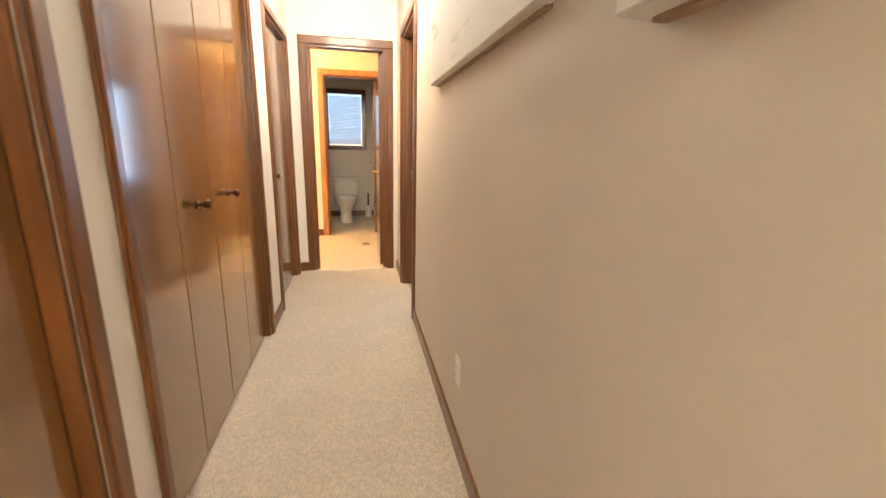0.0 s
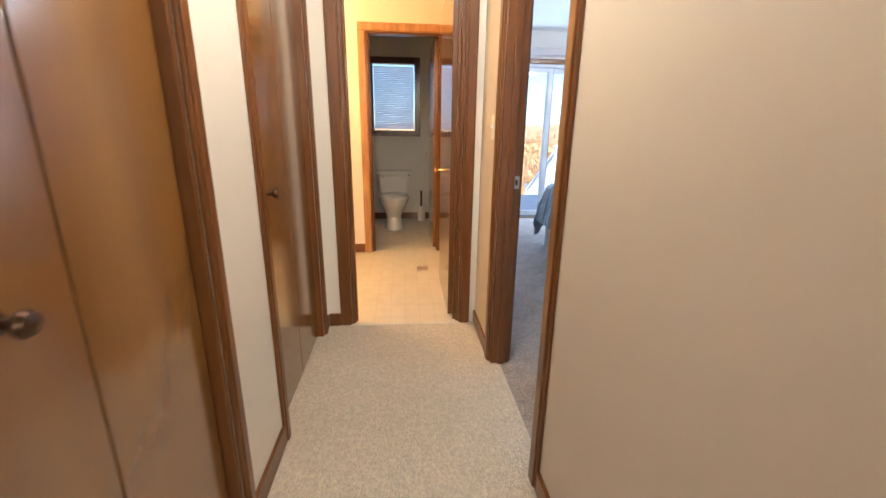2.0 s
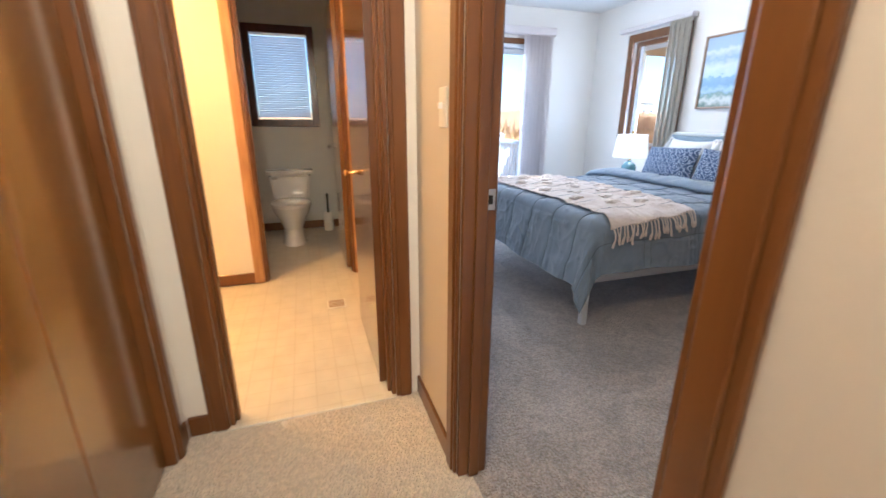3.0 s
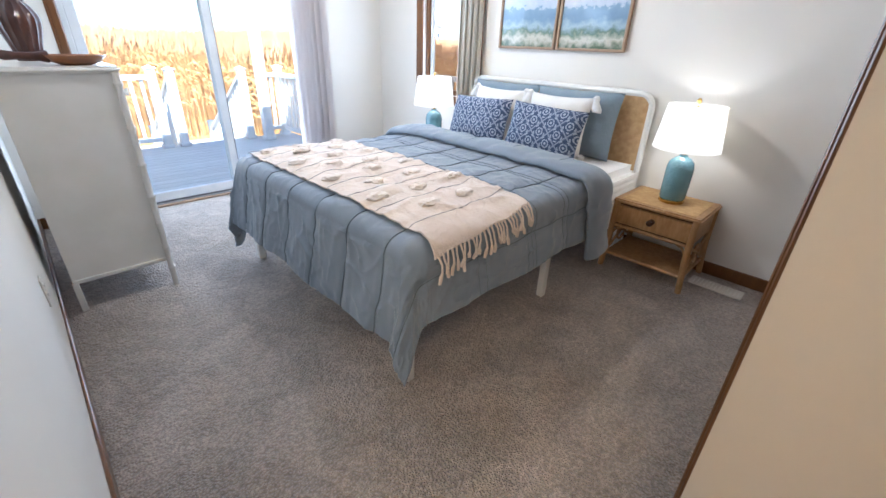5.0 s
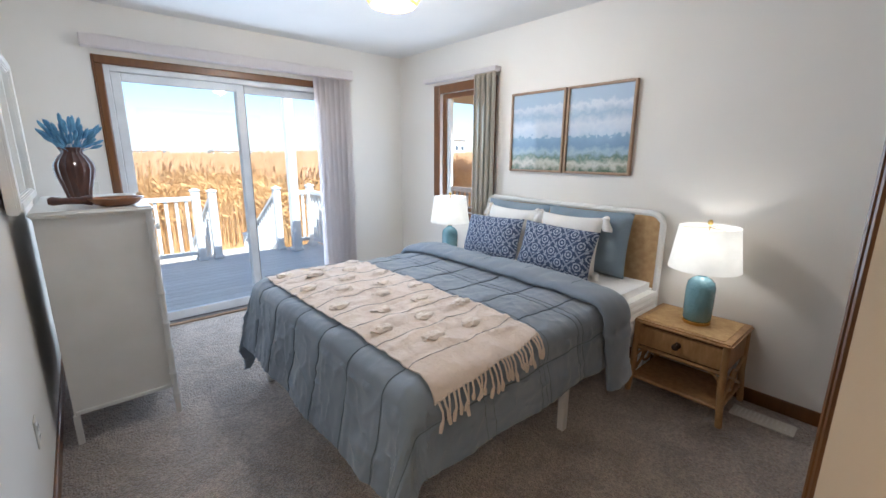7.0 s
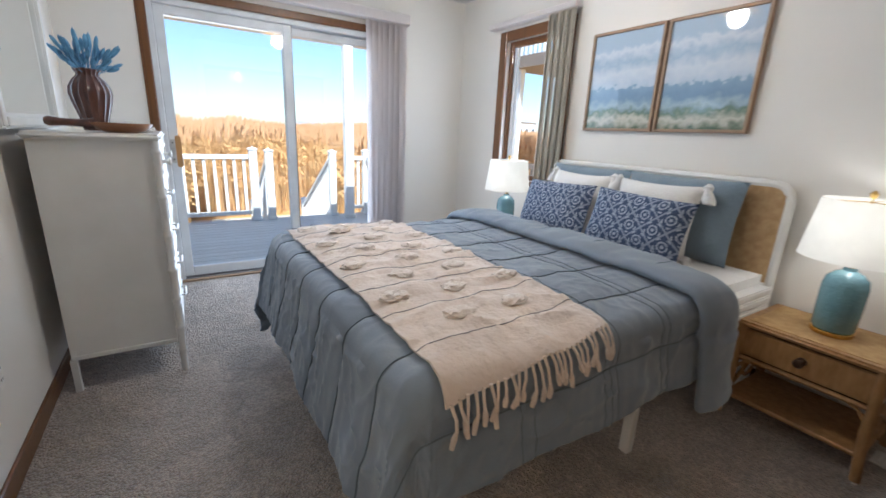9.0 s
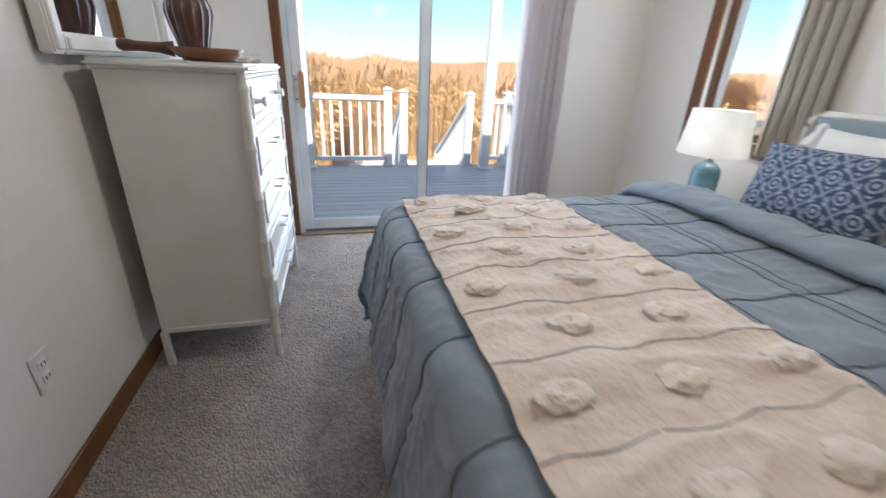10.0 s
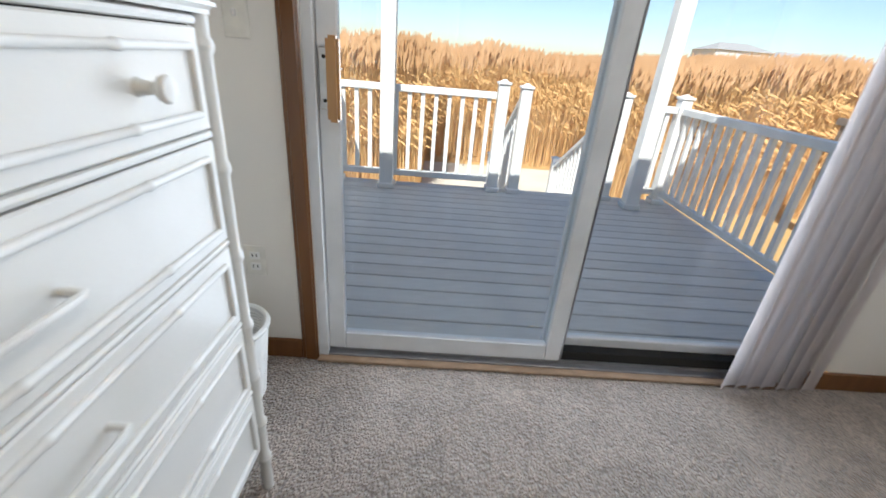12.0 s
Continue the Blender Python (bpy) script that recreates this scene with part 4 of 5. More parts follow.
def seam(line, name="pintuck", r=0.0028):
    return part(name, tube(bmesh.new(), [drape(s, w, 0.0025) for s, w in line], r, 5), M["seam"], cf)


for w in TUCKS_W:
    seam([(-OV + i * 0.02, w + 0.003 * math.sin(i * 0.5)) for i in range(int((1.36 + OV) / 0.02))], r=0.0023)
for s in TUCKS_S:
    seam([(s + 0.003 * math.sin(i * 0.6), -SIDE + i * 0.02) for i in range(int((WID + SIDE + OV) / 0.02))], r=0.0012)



def turned_back():
    """The head end folded over on itself: a soft flattened roll across the bed that hangs past both sides."""
    bm = bmesh.new()
    rings, n, m = [], 28, 150
    for j in range(m + 1):
        w = -SIDE - 0.10 + (WID + 2 * SIDE + 0.20) * j / m
        wave = 0.008 * noise.noise((w * 4, 0.2, 8.0))
        ring = []
        for i in range(n):
            a = 2 * math.pi * i / n
            cs, sn = math.cos(a), math.sin(a)
            q = 0.125 * math.copysign(abs(cs) ** 0.8, cs)
            up = 0.030 + 0.034 * sn * (1 + 0.12 * noise.noise((w * 6, a, 3.0))) + 0.004 * noise.noise((w * 14, q * 20, 1.0))
            ring.append(bm.verts.new(drape(1.215 + q + wave, w, up)))
        rings.append(ring)
    for a, b in zip(rings, rings[1:]):
        for i in range(n):
            bm.faces.new((a[i], a[(i + 1) % n], b[(i + 1) % n], b[i]))
    bm.faces.new(rings[0])
    bm.faces.new(rings[-1])
    return bm


part("turned_back_fold", turned_back(), M["comforter"], cf, smooth=True)
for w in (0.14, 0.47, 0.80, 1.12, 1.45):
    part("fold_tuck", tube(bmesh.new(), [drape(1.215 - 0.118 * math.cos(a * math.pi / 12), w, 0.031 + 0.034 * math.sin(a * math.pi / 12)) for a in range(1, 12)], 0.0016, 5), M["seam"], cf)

# throw blanket
tb = thing("throw_blanket", 2.7, 6.2, ZT, "cream tufted throw blanket with tasselled ends across the bed", "throw blanket")
T0, T1, TW0, TW1 = 0.015, 0.625, -0.045, WID - 0.005


def throw_at(s, w, lift=0.0):
    w -= 0.06 * (1 - (s - T0) / (T1 - T0)) * max(0.0, 1 - max(0.0, w - TW0) / 0.45)
    p = drape(s, w, 0.014 + lift)
    p.z += 0.006 * noise.noise((s * 12, w * 5, 5.0)) + 0.011 * max(0.0, 1 - 3 * abs(noise.noise((s * 3.0, w * 8.0, 6.6)))) ** 2
    return p


part("fabric", cloth(throw_at, T0, T1, TW0, TW1, 70, 180, 0.006), M["throw"], tb, smooth=True)
for k in range(9):
    w = 0.10 + k * 0.18
    part("stitch_line", tube(bmesh.new(), [throw_at(T0 + (T1 - T0) * i / 30, w + 0.006 * math.sin(i * 0.7 + k), 0.0005) for i in range(31)], 0.0017, 5), M["greystitch"], tb)
random.seed(9)
for k in range(8):
    for j in range(3 if k % 2 else 2):
        s = (0.10 + 0.23 * j) if k % 2 else (0.215 + 0.23 * j)
        w = 0.19 + k * 0.18
        c = throw_at(s, w, 0.001)
        bm = bmesh.new()
        bmesh.ops.create_icosphere(bm, subdivisions=3, radius=1.0)
        for v in bm.verts:
            n_ = v.co.copy()
            ring = 1 + 0.25 * noise.noise(n_ * 2.5 + Vector((k, j, 0))) + 0.22 * noise.noise(n_ * 7 + Vector((j, k, 1))) + 0.12 * noise.noise(n_ * 15)
            dip = 0.65 * math.exp(-(n_.x ** 2 + n_.y ** 2) / 0.08)
            v.co = Vector((n_.x * 0.050 * ring, n_.y * 0.034 * ring, n_.z * 0.018 * ring * (1 - dip))) + c
        part("tuft", bm, M["tuft"], tb, smooth=True)
random.seed(2)
for k in range(26):
    s = T0 + 0.012 + (T1 - T0 - 0.024) * k / 25
    L = random.uniform(0.065, 0.105)
    j1, j2 = random.uniform(-0.015, 0.015), random.uniform(-0.015, 0.015)
    pts = [throw_at(s + off, TW0 + 0.005 - L * q, 0.004) for off, q in ((0, 0.0), (j1 * 0.5, 0.3), (j1, 0.6), (j1 + j2 * 0.5, 0.78), (j1 + j2, 1.0))]
    part("tassel", tube(bmesh.new(), pts, [0.0050, 0.0042, 0.0046, 0.0085, 0.0065], 6), M["throw"], tb)


def pillow(name, w, h, d, mat, m, label, n=20, pinch=0.35):
    """A plump cushion of width w (y), height h (z) and depth d (x) standing on its lower edge, at the pose m."""
    bm = bmesh.new()
    uvl = bm.loops.layers.uv.new("UVMap")
    grids, where = [], {}
    for side in (-1, 1):
        g = []
        for i in range(n + 1):
            row = []
            for j in range(n + 1):
                u, v = 2 * i / n - 1, 2 * j / n - 1
                bulge = ((1 - u ** 4) * (1 - v ** 4)) ** 0.55
                pu = u * (1 - pinch * 0.12 * (1 - v * v))
                pv = v * (1 - pinch * 0.12 * (1 - u * u))
                wr = 0.006 * noise.noise((u * 3 + side, v * 3, w * 9))
                vert = bm.verts.new((side * (d / 2 * bulge + wr * bulge), pu * w / 2, h / 2 + pv * h / 2))
                where[vert] = ((u + 1) / 2, (v + 1) / 2)
                row.append(vert)
            g.append(row)
        grids.append(g)
        for i in range(n):
            for j in range(n):
                f = bm.faces.new((g[i][j], g[i + 1][j], g[i + 1][j + 1], g[i][j + 1]))
                for lp in f.loops:
                    lp[uvl].uv = where[lp.vert]
    bmesh.ops.remove_doubles(bm, verts=bm.verts, dist=0.0008)
    p = link("cushion", bm, mat, True)
    holder = thing(name, *m.translation, label, "pillow")
    holder.matrix_world = m
    p.parent = holder
    return holder


def lean(x, y, z, tilt, turn=0, spin=0):
    return Matrix.Translation((x, y, z)) @ Matrix.Rotation(radians(turn), 4, "Z") @ Matrix.Rotation(radians(tilt), 4, "Y") @ Matrix.Rotation(radians(spin), 4, "X")


for y, tr in ((5.99, 2), (6.63, -2)):
    pillow("sham_pillow", 0.64, 0.44, 0.15, M["sham"], lean(4.23, y, 0.625, 10, tr), "slate-blue cotton sham pillow leaning on the headboard")
for y, tr in ((6.04, 4), (6.58, -3)):
    pl = pillow("tasselled_pillow", 0.47, 0.40, 0.15, M["linen"], lean(4.08, y, 0.635, 14, tr), "white linen square pillow with corner tassels", pinch=0.6)
    for sy in (-1, 1):
        for hz in (0.39, 0.01):
            bm = lathe(bmesh.new(), [(0.010, 0.025), (0.024, 0.008), (0.018, -0.010), (0.034, -0.055), (0.030, -0.078)], Matrix.Translation((0, sy * 0.245, hz)), 10)
            for v in bm.verts:
                v.co.y += sy * max(0, hz - v.co.z) * 0.3
            o = link("corner_tassel", bm, M["linen"], True)
            o.parent = pl
for y, tr, sp in ((6.04, 3, 2), (6.61, -2, -2)):
    pillow("patterned_pillow", 0.56, 0.32, 0.14, M["damask"], lean(3.93, y, 0.655, 18, tr, sp), "navy patterned lumbar pillow with pale floral motifs")

# ---- nightstands and lamps ----


def nightstand(x, y, label):
    """Front faces -x; x is the front, y the middle."""
    n = thing("nightstand", x + 0.19, y, 0, label, "nightstand")
    W, D, H = 0.245, 0.38, 0.475
    for dx in (0.0, D):
        for sy in (-1, 1):
            pts = [(x + dx + (-0.006 if dx == 0 else 0.006), y + sy * (W + 0.005), 0), (x + dx, y + sy * (W - 0.012), 0.2), (x + dx, y + sy * (W - 0.015), H - 0.01)]
            part("leg", tube(bmesh.new(), pts, [0.018, 0.019, 0.019], 10), M["rattan"], n, smooth=True)
    tp = part("top_frame", slab(x - 0.02, x + D + 0.02, y - W - 0.012, y + W + 0.012, H - 0.025, H, 0.010, 3), M["rattan"], n, smooth=True)
    part("top_panel", slab(x + 0.015, x + D - 0.012, y - W + 0.03, y + W - 0.03, H - 0.001, H + 0.003), M["canetop"], tp, "woven cane top panel")
    part("case", slab(x + 0.012, x + D, y - W + 0.01, y + W - 0.01, 0.30, H - 0.025), M["rattan"], n)
    dr = part("drawer", slab(x - 0.008, x + 0.012, y - W + 0.022, y + W - 0.022, 0.318, H - 0.035, 0.005, 2), M["rattan"], n)
    part("drawer_gap", slab(x + 0.008, x + 0.0125, y - W + 0.015, y + W - 0.015, 0.309, H - 0.028), M["dark"], n)
    knob(dr, x - 0.008, y, 0.385, -1, M["bronze"])
    part("rail", tube(bmesh.new(), [(x, y - W, 0.30), (x, y + W, 0.30)], 0.011, 8), M["rattan"], n, smooth=True)
    part("shelf", slab(x + 0.0, x + D, y - W + 0.0, y + W - 0.0, 0.085, 0.105, 0.006), M["rattan"], n)
    for sy in (-1, 1):
        ys = y + sy * (W - 0.010)
        for (xa, za, xb, zb) in ((x, 0.11, x + D, 0.29), (x, 0.29, x + D, 0.11)):
            part("lattice", tube(bmesh.new(), [(xa, ys, za), ((xa + xb) / 2, ys, (za + zb) / 2 + 0.012), (xb, ys, zb)], 0.009, 7), M["rattan"], n, smooth=True)
        ring = [(x + D / 2 + 0.06 * math.cos(a * math.pi / 10), ys, 0.20 + 0.06 * math.sin(a * math.pi / 10)) for a in range(21)]
        part("lattice_ring", tube(bmesh.new(), ring, 0.008, 7), M["rattan"], n, smooth=True)
        part("corner_brace", tube(bmesh.new(), [(x, y + sy * (W - 0.02), 0.24), (x, y + sy * (W - 0.05), 0.28), (x, y + sy * (W - 0.09), 0.298)], 0.007, 7), M["rattan"], n, smooth=True)
    return n


nightstand(4.03, 5.225, "honey rattan nightstand with one drawer and open shelf")
nightstand(4.03, 7.36, "honey rattan nightstand beside the window, holding a lamp")


def table_lamp(x, y, z, label):
    l = thing("table_lamp", x, y, z, label, "table lamp", "bedside table lamps")
    part("foot", lathe(bmesh.new(), [(0.070, 0), (0.073, 0.004), (0.073, 0.018), (0.068, 0.022)], pose(x, y, z), 28), M["brass"], l, smooth=True)
    part("base", lathe(bmesh.new(), [(0.066, 0.02), (0.073, 0.03), (0.075, 0.12), (0.075, 0.21), (0.068, 0.245), (0.045, 0.268), (0.024, 0.278), (0.022, 0.29)], pose(x, y, z), 32), M["ceramic"], l, smooth=True)
    part("neck", lathe(bmesh.new(), [(0.013, 0.288), (0.013, 0.33), (0.018, 0.335), (0.018, 0.37)], pose(x, y, z), 14), M["brass"], l, smooth=True)
    bm = lathe(bmesh.new(), [(0.182, 0.325), (0.150, 0.565)], pose(x, y, z), 40)
    for f in [f for f in bm.faces if len(f.verts) > 4]:
        bm.faces.remove(f)
    bmesh.ops.solidify(bm, geom=bm.faces[:], thickness=0.003)
    part("shade", bm, M["shade"], l, "lit white linen drum shade", smooth=True)
    for k in range(3):
        a = k * 2.094
        part("spider", tube(bmesh.new(), [(x, y, z + 0.56), (x + 0.148 * math.cos(a), y + 0.148 * math.sin(a), z + 0.556)], 0.002, 5), M["brass"], l)
    part("finial", lathe(bmesh.new(), [(0.003, 0.37), (0.003, 0.57), (0.012, 0.58), (0.014, 0.592), (0.005, 0.604)], pose(x, y, z), 14), M["brass"], l, smooth=True)
    return l


table_lamp(4.22, 5.21, 0.479, "teal ceramic table lamp with lit white shade on the nightstand")
table_lamp(4.22, 7.37, 0.479, "teal ceramic table lamp beside the window, white shade")

# ---- pictures ----
for k, (y0, y1) in enumerate(((5.787, 6.302), (6.316, 6.831))):
    p = thing("framed_seascape", BED_E, (y0 + y1) / 2, 1.295, "oak-framed seascape painting behind glass above the bed", "picture", "seascapes above the bed")
    z0, z1, f = 1.293, 1.915, 0.018
    for a0, a1, b0, b1 in ((y0, y0 + f, z0, z1), (y1 - f, y1, z0, z1), (y0 + f, y1 - f, z0, z0 + f), (y0 + f, y1 - f, z1 - f, z1)):
        part("frame_bar", slab(BED_E - 0.032, BED_E - 0.001, a0, a1, b0, b1, 0.003), M["framewood"], p)
    bm = bmesh.new()
    uvl = bm.loops.layers.uv.new("UVMap")
    vs = [bm.verts.new((BED_E - 0.018, y, z)) for y, z in ((y1 - f, z0 + f), (y0 + f, z0 + f), (y0 + f, z1 - f), (y1 - f, z1 - f))]
    fc = bm.faces.new(vs)
    for lp, uv in zip(fc.loops, ((0, 0), (1, 0), (1, 1), (0, 1))):
        lp[uvl].uv = uv
    part("painting", bm, painting_material("seascape_paint", 0.7 * k), p, "grey-blue sea, cloudy sky and dune grass")

# ---- dresser ----
DX0, DX1, DY0, DY1, DH = 1.415, 1.865, 7.005, 7.93, 1.165
dr = thing("dresser", 1.63, 7.46, 0, "tall cream-white faux-bamboo dresser with five drawers", "dresser")
part("case", slab(DX0 + 0.012, DX1 - 0.02, DY0 + 0.012, DY1 - 0.012, 0.16, DH - 0.03, 0.003), M["lacquer"], dr)
bm = slab(DX0 - 0.005, DX1 + 0.012, DY0 - 0.010, DY1 + 0.018, DH - 0.03, DH, 0.012, 3)
part("top", bm, M["lacquer"], dr, smooth=True)
part("apron", slab(DX1 - 0.03, DX1 - 0.012, DY0 + 0.02, DY1 - 0.02, 0.15, 0.18, 0.004), M["lacquer"], dr)
part("side_apron", slab(DX0 + 0.02, DX1 - 0.03, DY0 + 0.004, DY0 + 0.013, 0.16, 0.18, 0.002), M["lacquer"], dr)


def bamboo(pts, r, nodes):
    """A rod with swollen joints; nodes are fractions along a straight run from the first to the last point."""
    a, b = Vector(pts[0]), Vector(pts[1])
    line, rad = [], []
    marks = sorted({0.0, 1.0, *[min(1, max(0, q + e)) for q in nodes for e in (-0.012, -0.006, -0.002, 0.002, 0.006, 0.012)]})
    for q in marks:
        line.append(a.lerp(b, q))
        near_ = min([abs(q - nn) for nn in nodes] or [1])
        rad.append(r * (1.30 if near_ < 0.003 else 1.22 if near_ < 0.0065 else 1.0))
    return tube(bmesh.new(), line, rad, 10)


for x in (DX0 + 0.02, DX1 - 0.012):
    for y in (DY0 + 0.012, DY1 - 0.012):
        if x < DX0 + 0.1:
            part("back_leg", slab(x - 0.014, x + 0.014, y - 0.008, y + 0.014, 0, 0.162, 0.003), M["lacquer"], dr)
            continue
        part("bamboo_post", bamboo([(x, y, 0), (x, y, DH - 0.03)], 0.0155, (0.10, 0.21, 0.34, 0.47, 0.62, 0.78, 0.96)), M["lacquer"], dr, smooth=True)
zs = [0.175, 0.368, 0.56, 0.75, 0.955, 1.128]
for k in range(5):
    z0, z1 = zs[k] + 0.006, zs[k + 1] - 0.012
    ya, yb = DY0 + 0.04, DY1 - 0.04
    part("drawer_gap", slab(DX1 - 0.024, DX1 - 0.019, ya - 0.006, yb + 0.006, z0 - 0.004, z1 + 0.004), M["dark"], dr)
    dw = part("drawer", slab(DX1 - 0.02, DX1 - 0.002, ya, yb, z0, z1, 0.003), M["lacquer"], dr)
    m_ = 0.028
    for a, b, nodes in (((ya + m_, z0 + m_), (yb - m_, z0 + m_), (0.2, 0.5, 0.8)), ((ya + m_, z1 - m_), (yb - m_, z1 - m_), (0.2, 0.5, 0.8)), ((ya + m_, z0 + m_), (ya + m_, z1 - m_), ()), ((yb - m_, z0 + m_), (yb - m_, z1 - m_), ())):
        part("bamboo_moulding", bamboo([(DX1 + 0.0, a[0], a[1]), (DX1 + 0.0, b[0], b[1])], 0.0062, nodes), M["lacquer"], dw, smooth=True)
    part("divider", tube(bmesh.new(), [(DX1 - 0.008, ya, zs[k + 1] - 0.003), (DX1 - 0.008, yb, zs[k + 1] - 0.003)], 0.007, 8), M["lacquer"], dr, smooth=True)
    for y in ((7.15, 7.73) if k == 4 else ((DY0 + DY1) / 2,)):
        zc = (z0 + z1) / 2
        if k == 4:
            bm = lathe(bmesh.new(), [(0.013, 0), (0.010, 0.006), (0.008, 0.022), (0.016, 0.030), (0.019, 0.036), (0.016, 0.041), (0.004, 0.043)], pose(DX1 - 0.002, y, zc, 0, 90, 0), 18)
            part("knob", bm, M["lacquer"], dw, smooth=True)
        else:
            pts = [(DX1 - 0.002, y - 0.070, zc), (DX1 + 0.022, y - 0.070, zc), (DX1 + 0.026, y - 0.062, zc), (DX1 + 0.026, y + 0.062, zc), (DX1 + 0.022, y + 0.070, zc), (DX1 - 0.002, y + 0.070, zc)]
            part("pull", tube(bmesh.new(), pts, 0.0055, 8), M["lacquer"], dw, smooth=True)

# mirror leaning over the dresser
mi = thing("wall_mirror", 1.40, 7.4, DH, "white-framed mirror standing on the dresser against the wall", "mirror")
y0, y1, z0, z1, f = 6.90, 7.86, DH + 0.003, 1.90, 0.06
for a0, a1, b0, b1 in ((y0, y0 + f, z0, z1), (y1 - f, y1, z0, z1), (y0 + f, y1 - f, z0, z0 + f), (y0 + f, y1 - f, z1 - f, z1)):
    bm = slab(1.365, 1.405, a0, a1, b0, b1, 0.006, 2)
    box(bm, 1.400, 1.413, a0 + 0.012, a1 - 0.012, b0 + 0.012, b1 - 0.012, 0.004)
    part("frame_bar", bm, M["lacquer"], mi)
part("mirror_glass", slab(1.385, 1.392, y0 + f, y1 - f, z0 + f, z1 - f), M["mirror"], mi)

# vase with dried stems
VX, VY = 1.60, 7.50
va = thing("vase", VX, VY, DH, "dark red fluted wooden vase holding blue dried stems", "vase")
part("body", lathe(bmesh.new(), [(0.050, 0), (0.053, 0.012), (0.056, 0.04), (0.067, 0.085), (0.080, 0.13), (0.088, 0.17), (0.085, 0.20), (0.066, 0.235), (0.048, 0.254), (0.046, 0.264), (0.058, 0.287), (0.051, 0.287), (0.036, 0.262)], pose(VX, VY, DH), 64, flute=0.07, flutes=16), M["mahogany"], va, smooth=True)
random.seed(11)
for k in range(64):
    a, sp = random.uniform(0, 6.283), random.uniform(0.005, 0.105)
    ht = random.uniform(0.0, 0.13) * (1.15 - sp * 3.5)
    base = Vector((VX + 0.02 * math.cos(a), VY + 0.02 * math.sin(a), DH + 0.26))
    tip = Vector((VX + (0.02 + sp) * math.cos(a), VY + (0.02 + sp) * math.sin(a), DH + 0.29 + ht))
    mid = base.lerp(tip, 0.5)
    stem = part("stem", tube(bmesh.new(), [base, mid, tip], 0.0015, 4), M["blueplant"], va)
    end = tip + (tip - mid).normalized() * 0.03
    part("flower_head", tube(bmesh.new(), [mid.lerp(tip, 0.4), mid.lerp(tip, 0.7), tip, tip.lerp(end, 0.6), end], [0.003, 0.008, 0.010, 0.008, 0.002], 6), M["blueplant"], stem, smooth=True)

# carved bowl with a handle
bw = thing("wooden_bowl", 1.72, 7.10, DH, "long carved brown wooden bowl with a handle on the dresser", "bowl")
bm = bmesh.new()
lathe(bm, [(0.05, 0.0), (0.085, 0.012), (0.108, 0.035), (0.112, 0.042), (0.104, 0.042), (0.080, 0.020), (0.04, 0.012), (0.0, 0.011)], Matrix.Translation((1.735, 7.12, DH)) @ Matrix.Diagonal((1.05, 0.85, 1, 1)), 36)
part("bowl", bm, M["bowlwood"], bw, smooth=True)
part("handle", tube(bmesh.new(), [(1.64, 7.11, DH + 0.034), (1.60, 7.10, DH + 0.036), (1.54, 7.095, DH + 0.038), (1.50, 7.09, DH + 0.040), (1.485, 7.09, DH + 0.040)], [0.026, 0.017, 0.016, 0.021, 0.014], 10), M["mahogany"], bw, smooth=True)
random.seed(5)
for cx, cy, sx, sy, lab in ((1.80, 7.52, 0.045, 0.11, "pale bleached coral piece lying on the dresser"), (1.78, 7.32, 0.05, 0.09, "pale rough coral piece lying beside the bowl")):
    bm = bmesh.new()
    bmesh.ops.create_icosphere(bm, subdivisions=4, radius=1.0)
    for v in bm.verts:
        q = v.co.copy()
        s_ = 1 + 0.35 * noise.noise(q * 2.2 + Vector((cx * 9, cy * 9, 0))) + 0.2 * noise.noise(q * 6)
        v.co = Vector((q.x * sx * s_ + cx, q.y * sy * s_ + cy, max(0.0, (q.z + 0.55) * 0.016 * s_) + DH))
    tagged(link("coral_piece", bm, M["shell"], True), lab, "coral")

# waste basket behind the dresser
wb = thing("waste_basket", 1.66, 8.24, 0, "white wicker waste basket beside the dresser", "waste basket")
bm = bmesh.new()
for k in range(26):
    zz = 0.01 + k * 0.0105
    rr = 0.085 + 0.03 * k / 25
    tube(bm, [(1.63 + rr * math.cos(a * math.pi / 14), 8.24 + rr * math.sin(a * math.pi / 14), zz + 0.002 * math.sin(a * 3.14 + k)) for a in range(29)], 0.0055, 5)
part("weave", bm, M["white"], wb)
part("rim", tube(bmesh.new(), [(1.63 + 0.118 * math.cos(a * math.pi / 14), 8.24 + 0.118 * math.sin(a * math.pi / 14), 0.282) for a in range(29)], 0.010, 7), M["white"], wb, smooth=True)
part("bottom", lathe(bmesh.new(), [(0.086, 0), (0.086, 0.01)], pose(1.63, 8.24, 0), 20), M["white"], wb)

# bedroom closet doors
bc = thing("bedroom_closet_door", 3.33, 4.47, 0, "glossy honey-brown flush closet door, closed", "closet door")
for k in range(2):
    part("panel", slab(2.475 + k * 0.863, 2.475 + (k + 1) * 0.86, 4.445, 4.48, 0.012, 2.02, 0.003), M["doorwood"], bc)

# ---- outdoors ----
DZ = -0.10
dk = thing("deck", 3.0, 9.9, DZ, "grey composite board deck outside the sliding door", "deck", kind="structure")
bmB = slab(-2.725, 2.725, -0.0655, 0.0655, -0.028, 0, 0.004)
bmesh.ops.recalc_face_normals(bmB, faces=bmB.faces)
board = bpy.data.meshes.new("board")
bmB.to_mesh(board)
bmB.free()
board.materials.append(M["deck"])
for k in range(19):
    o = new("board", board)
    o.location = (1.925, 8.675 + k * 0.142, DZ)
    o.parent = dk
    o.matrix_parent_inverse = dk.matrix_world.inverted()
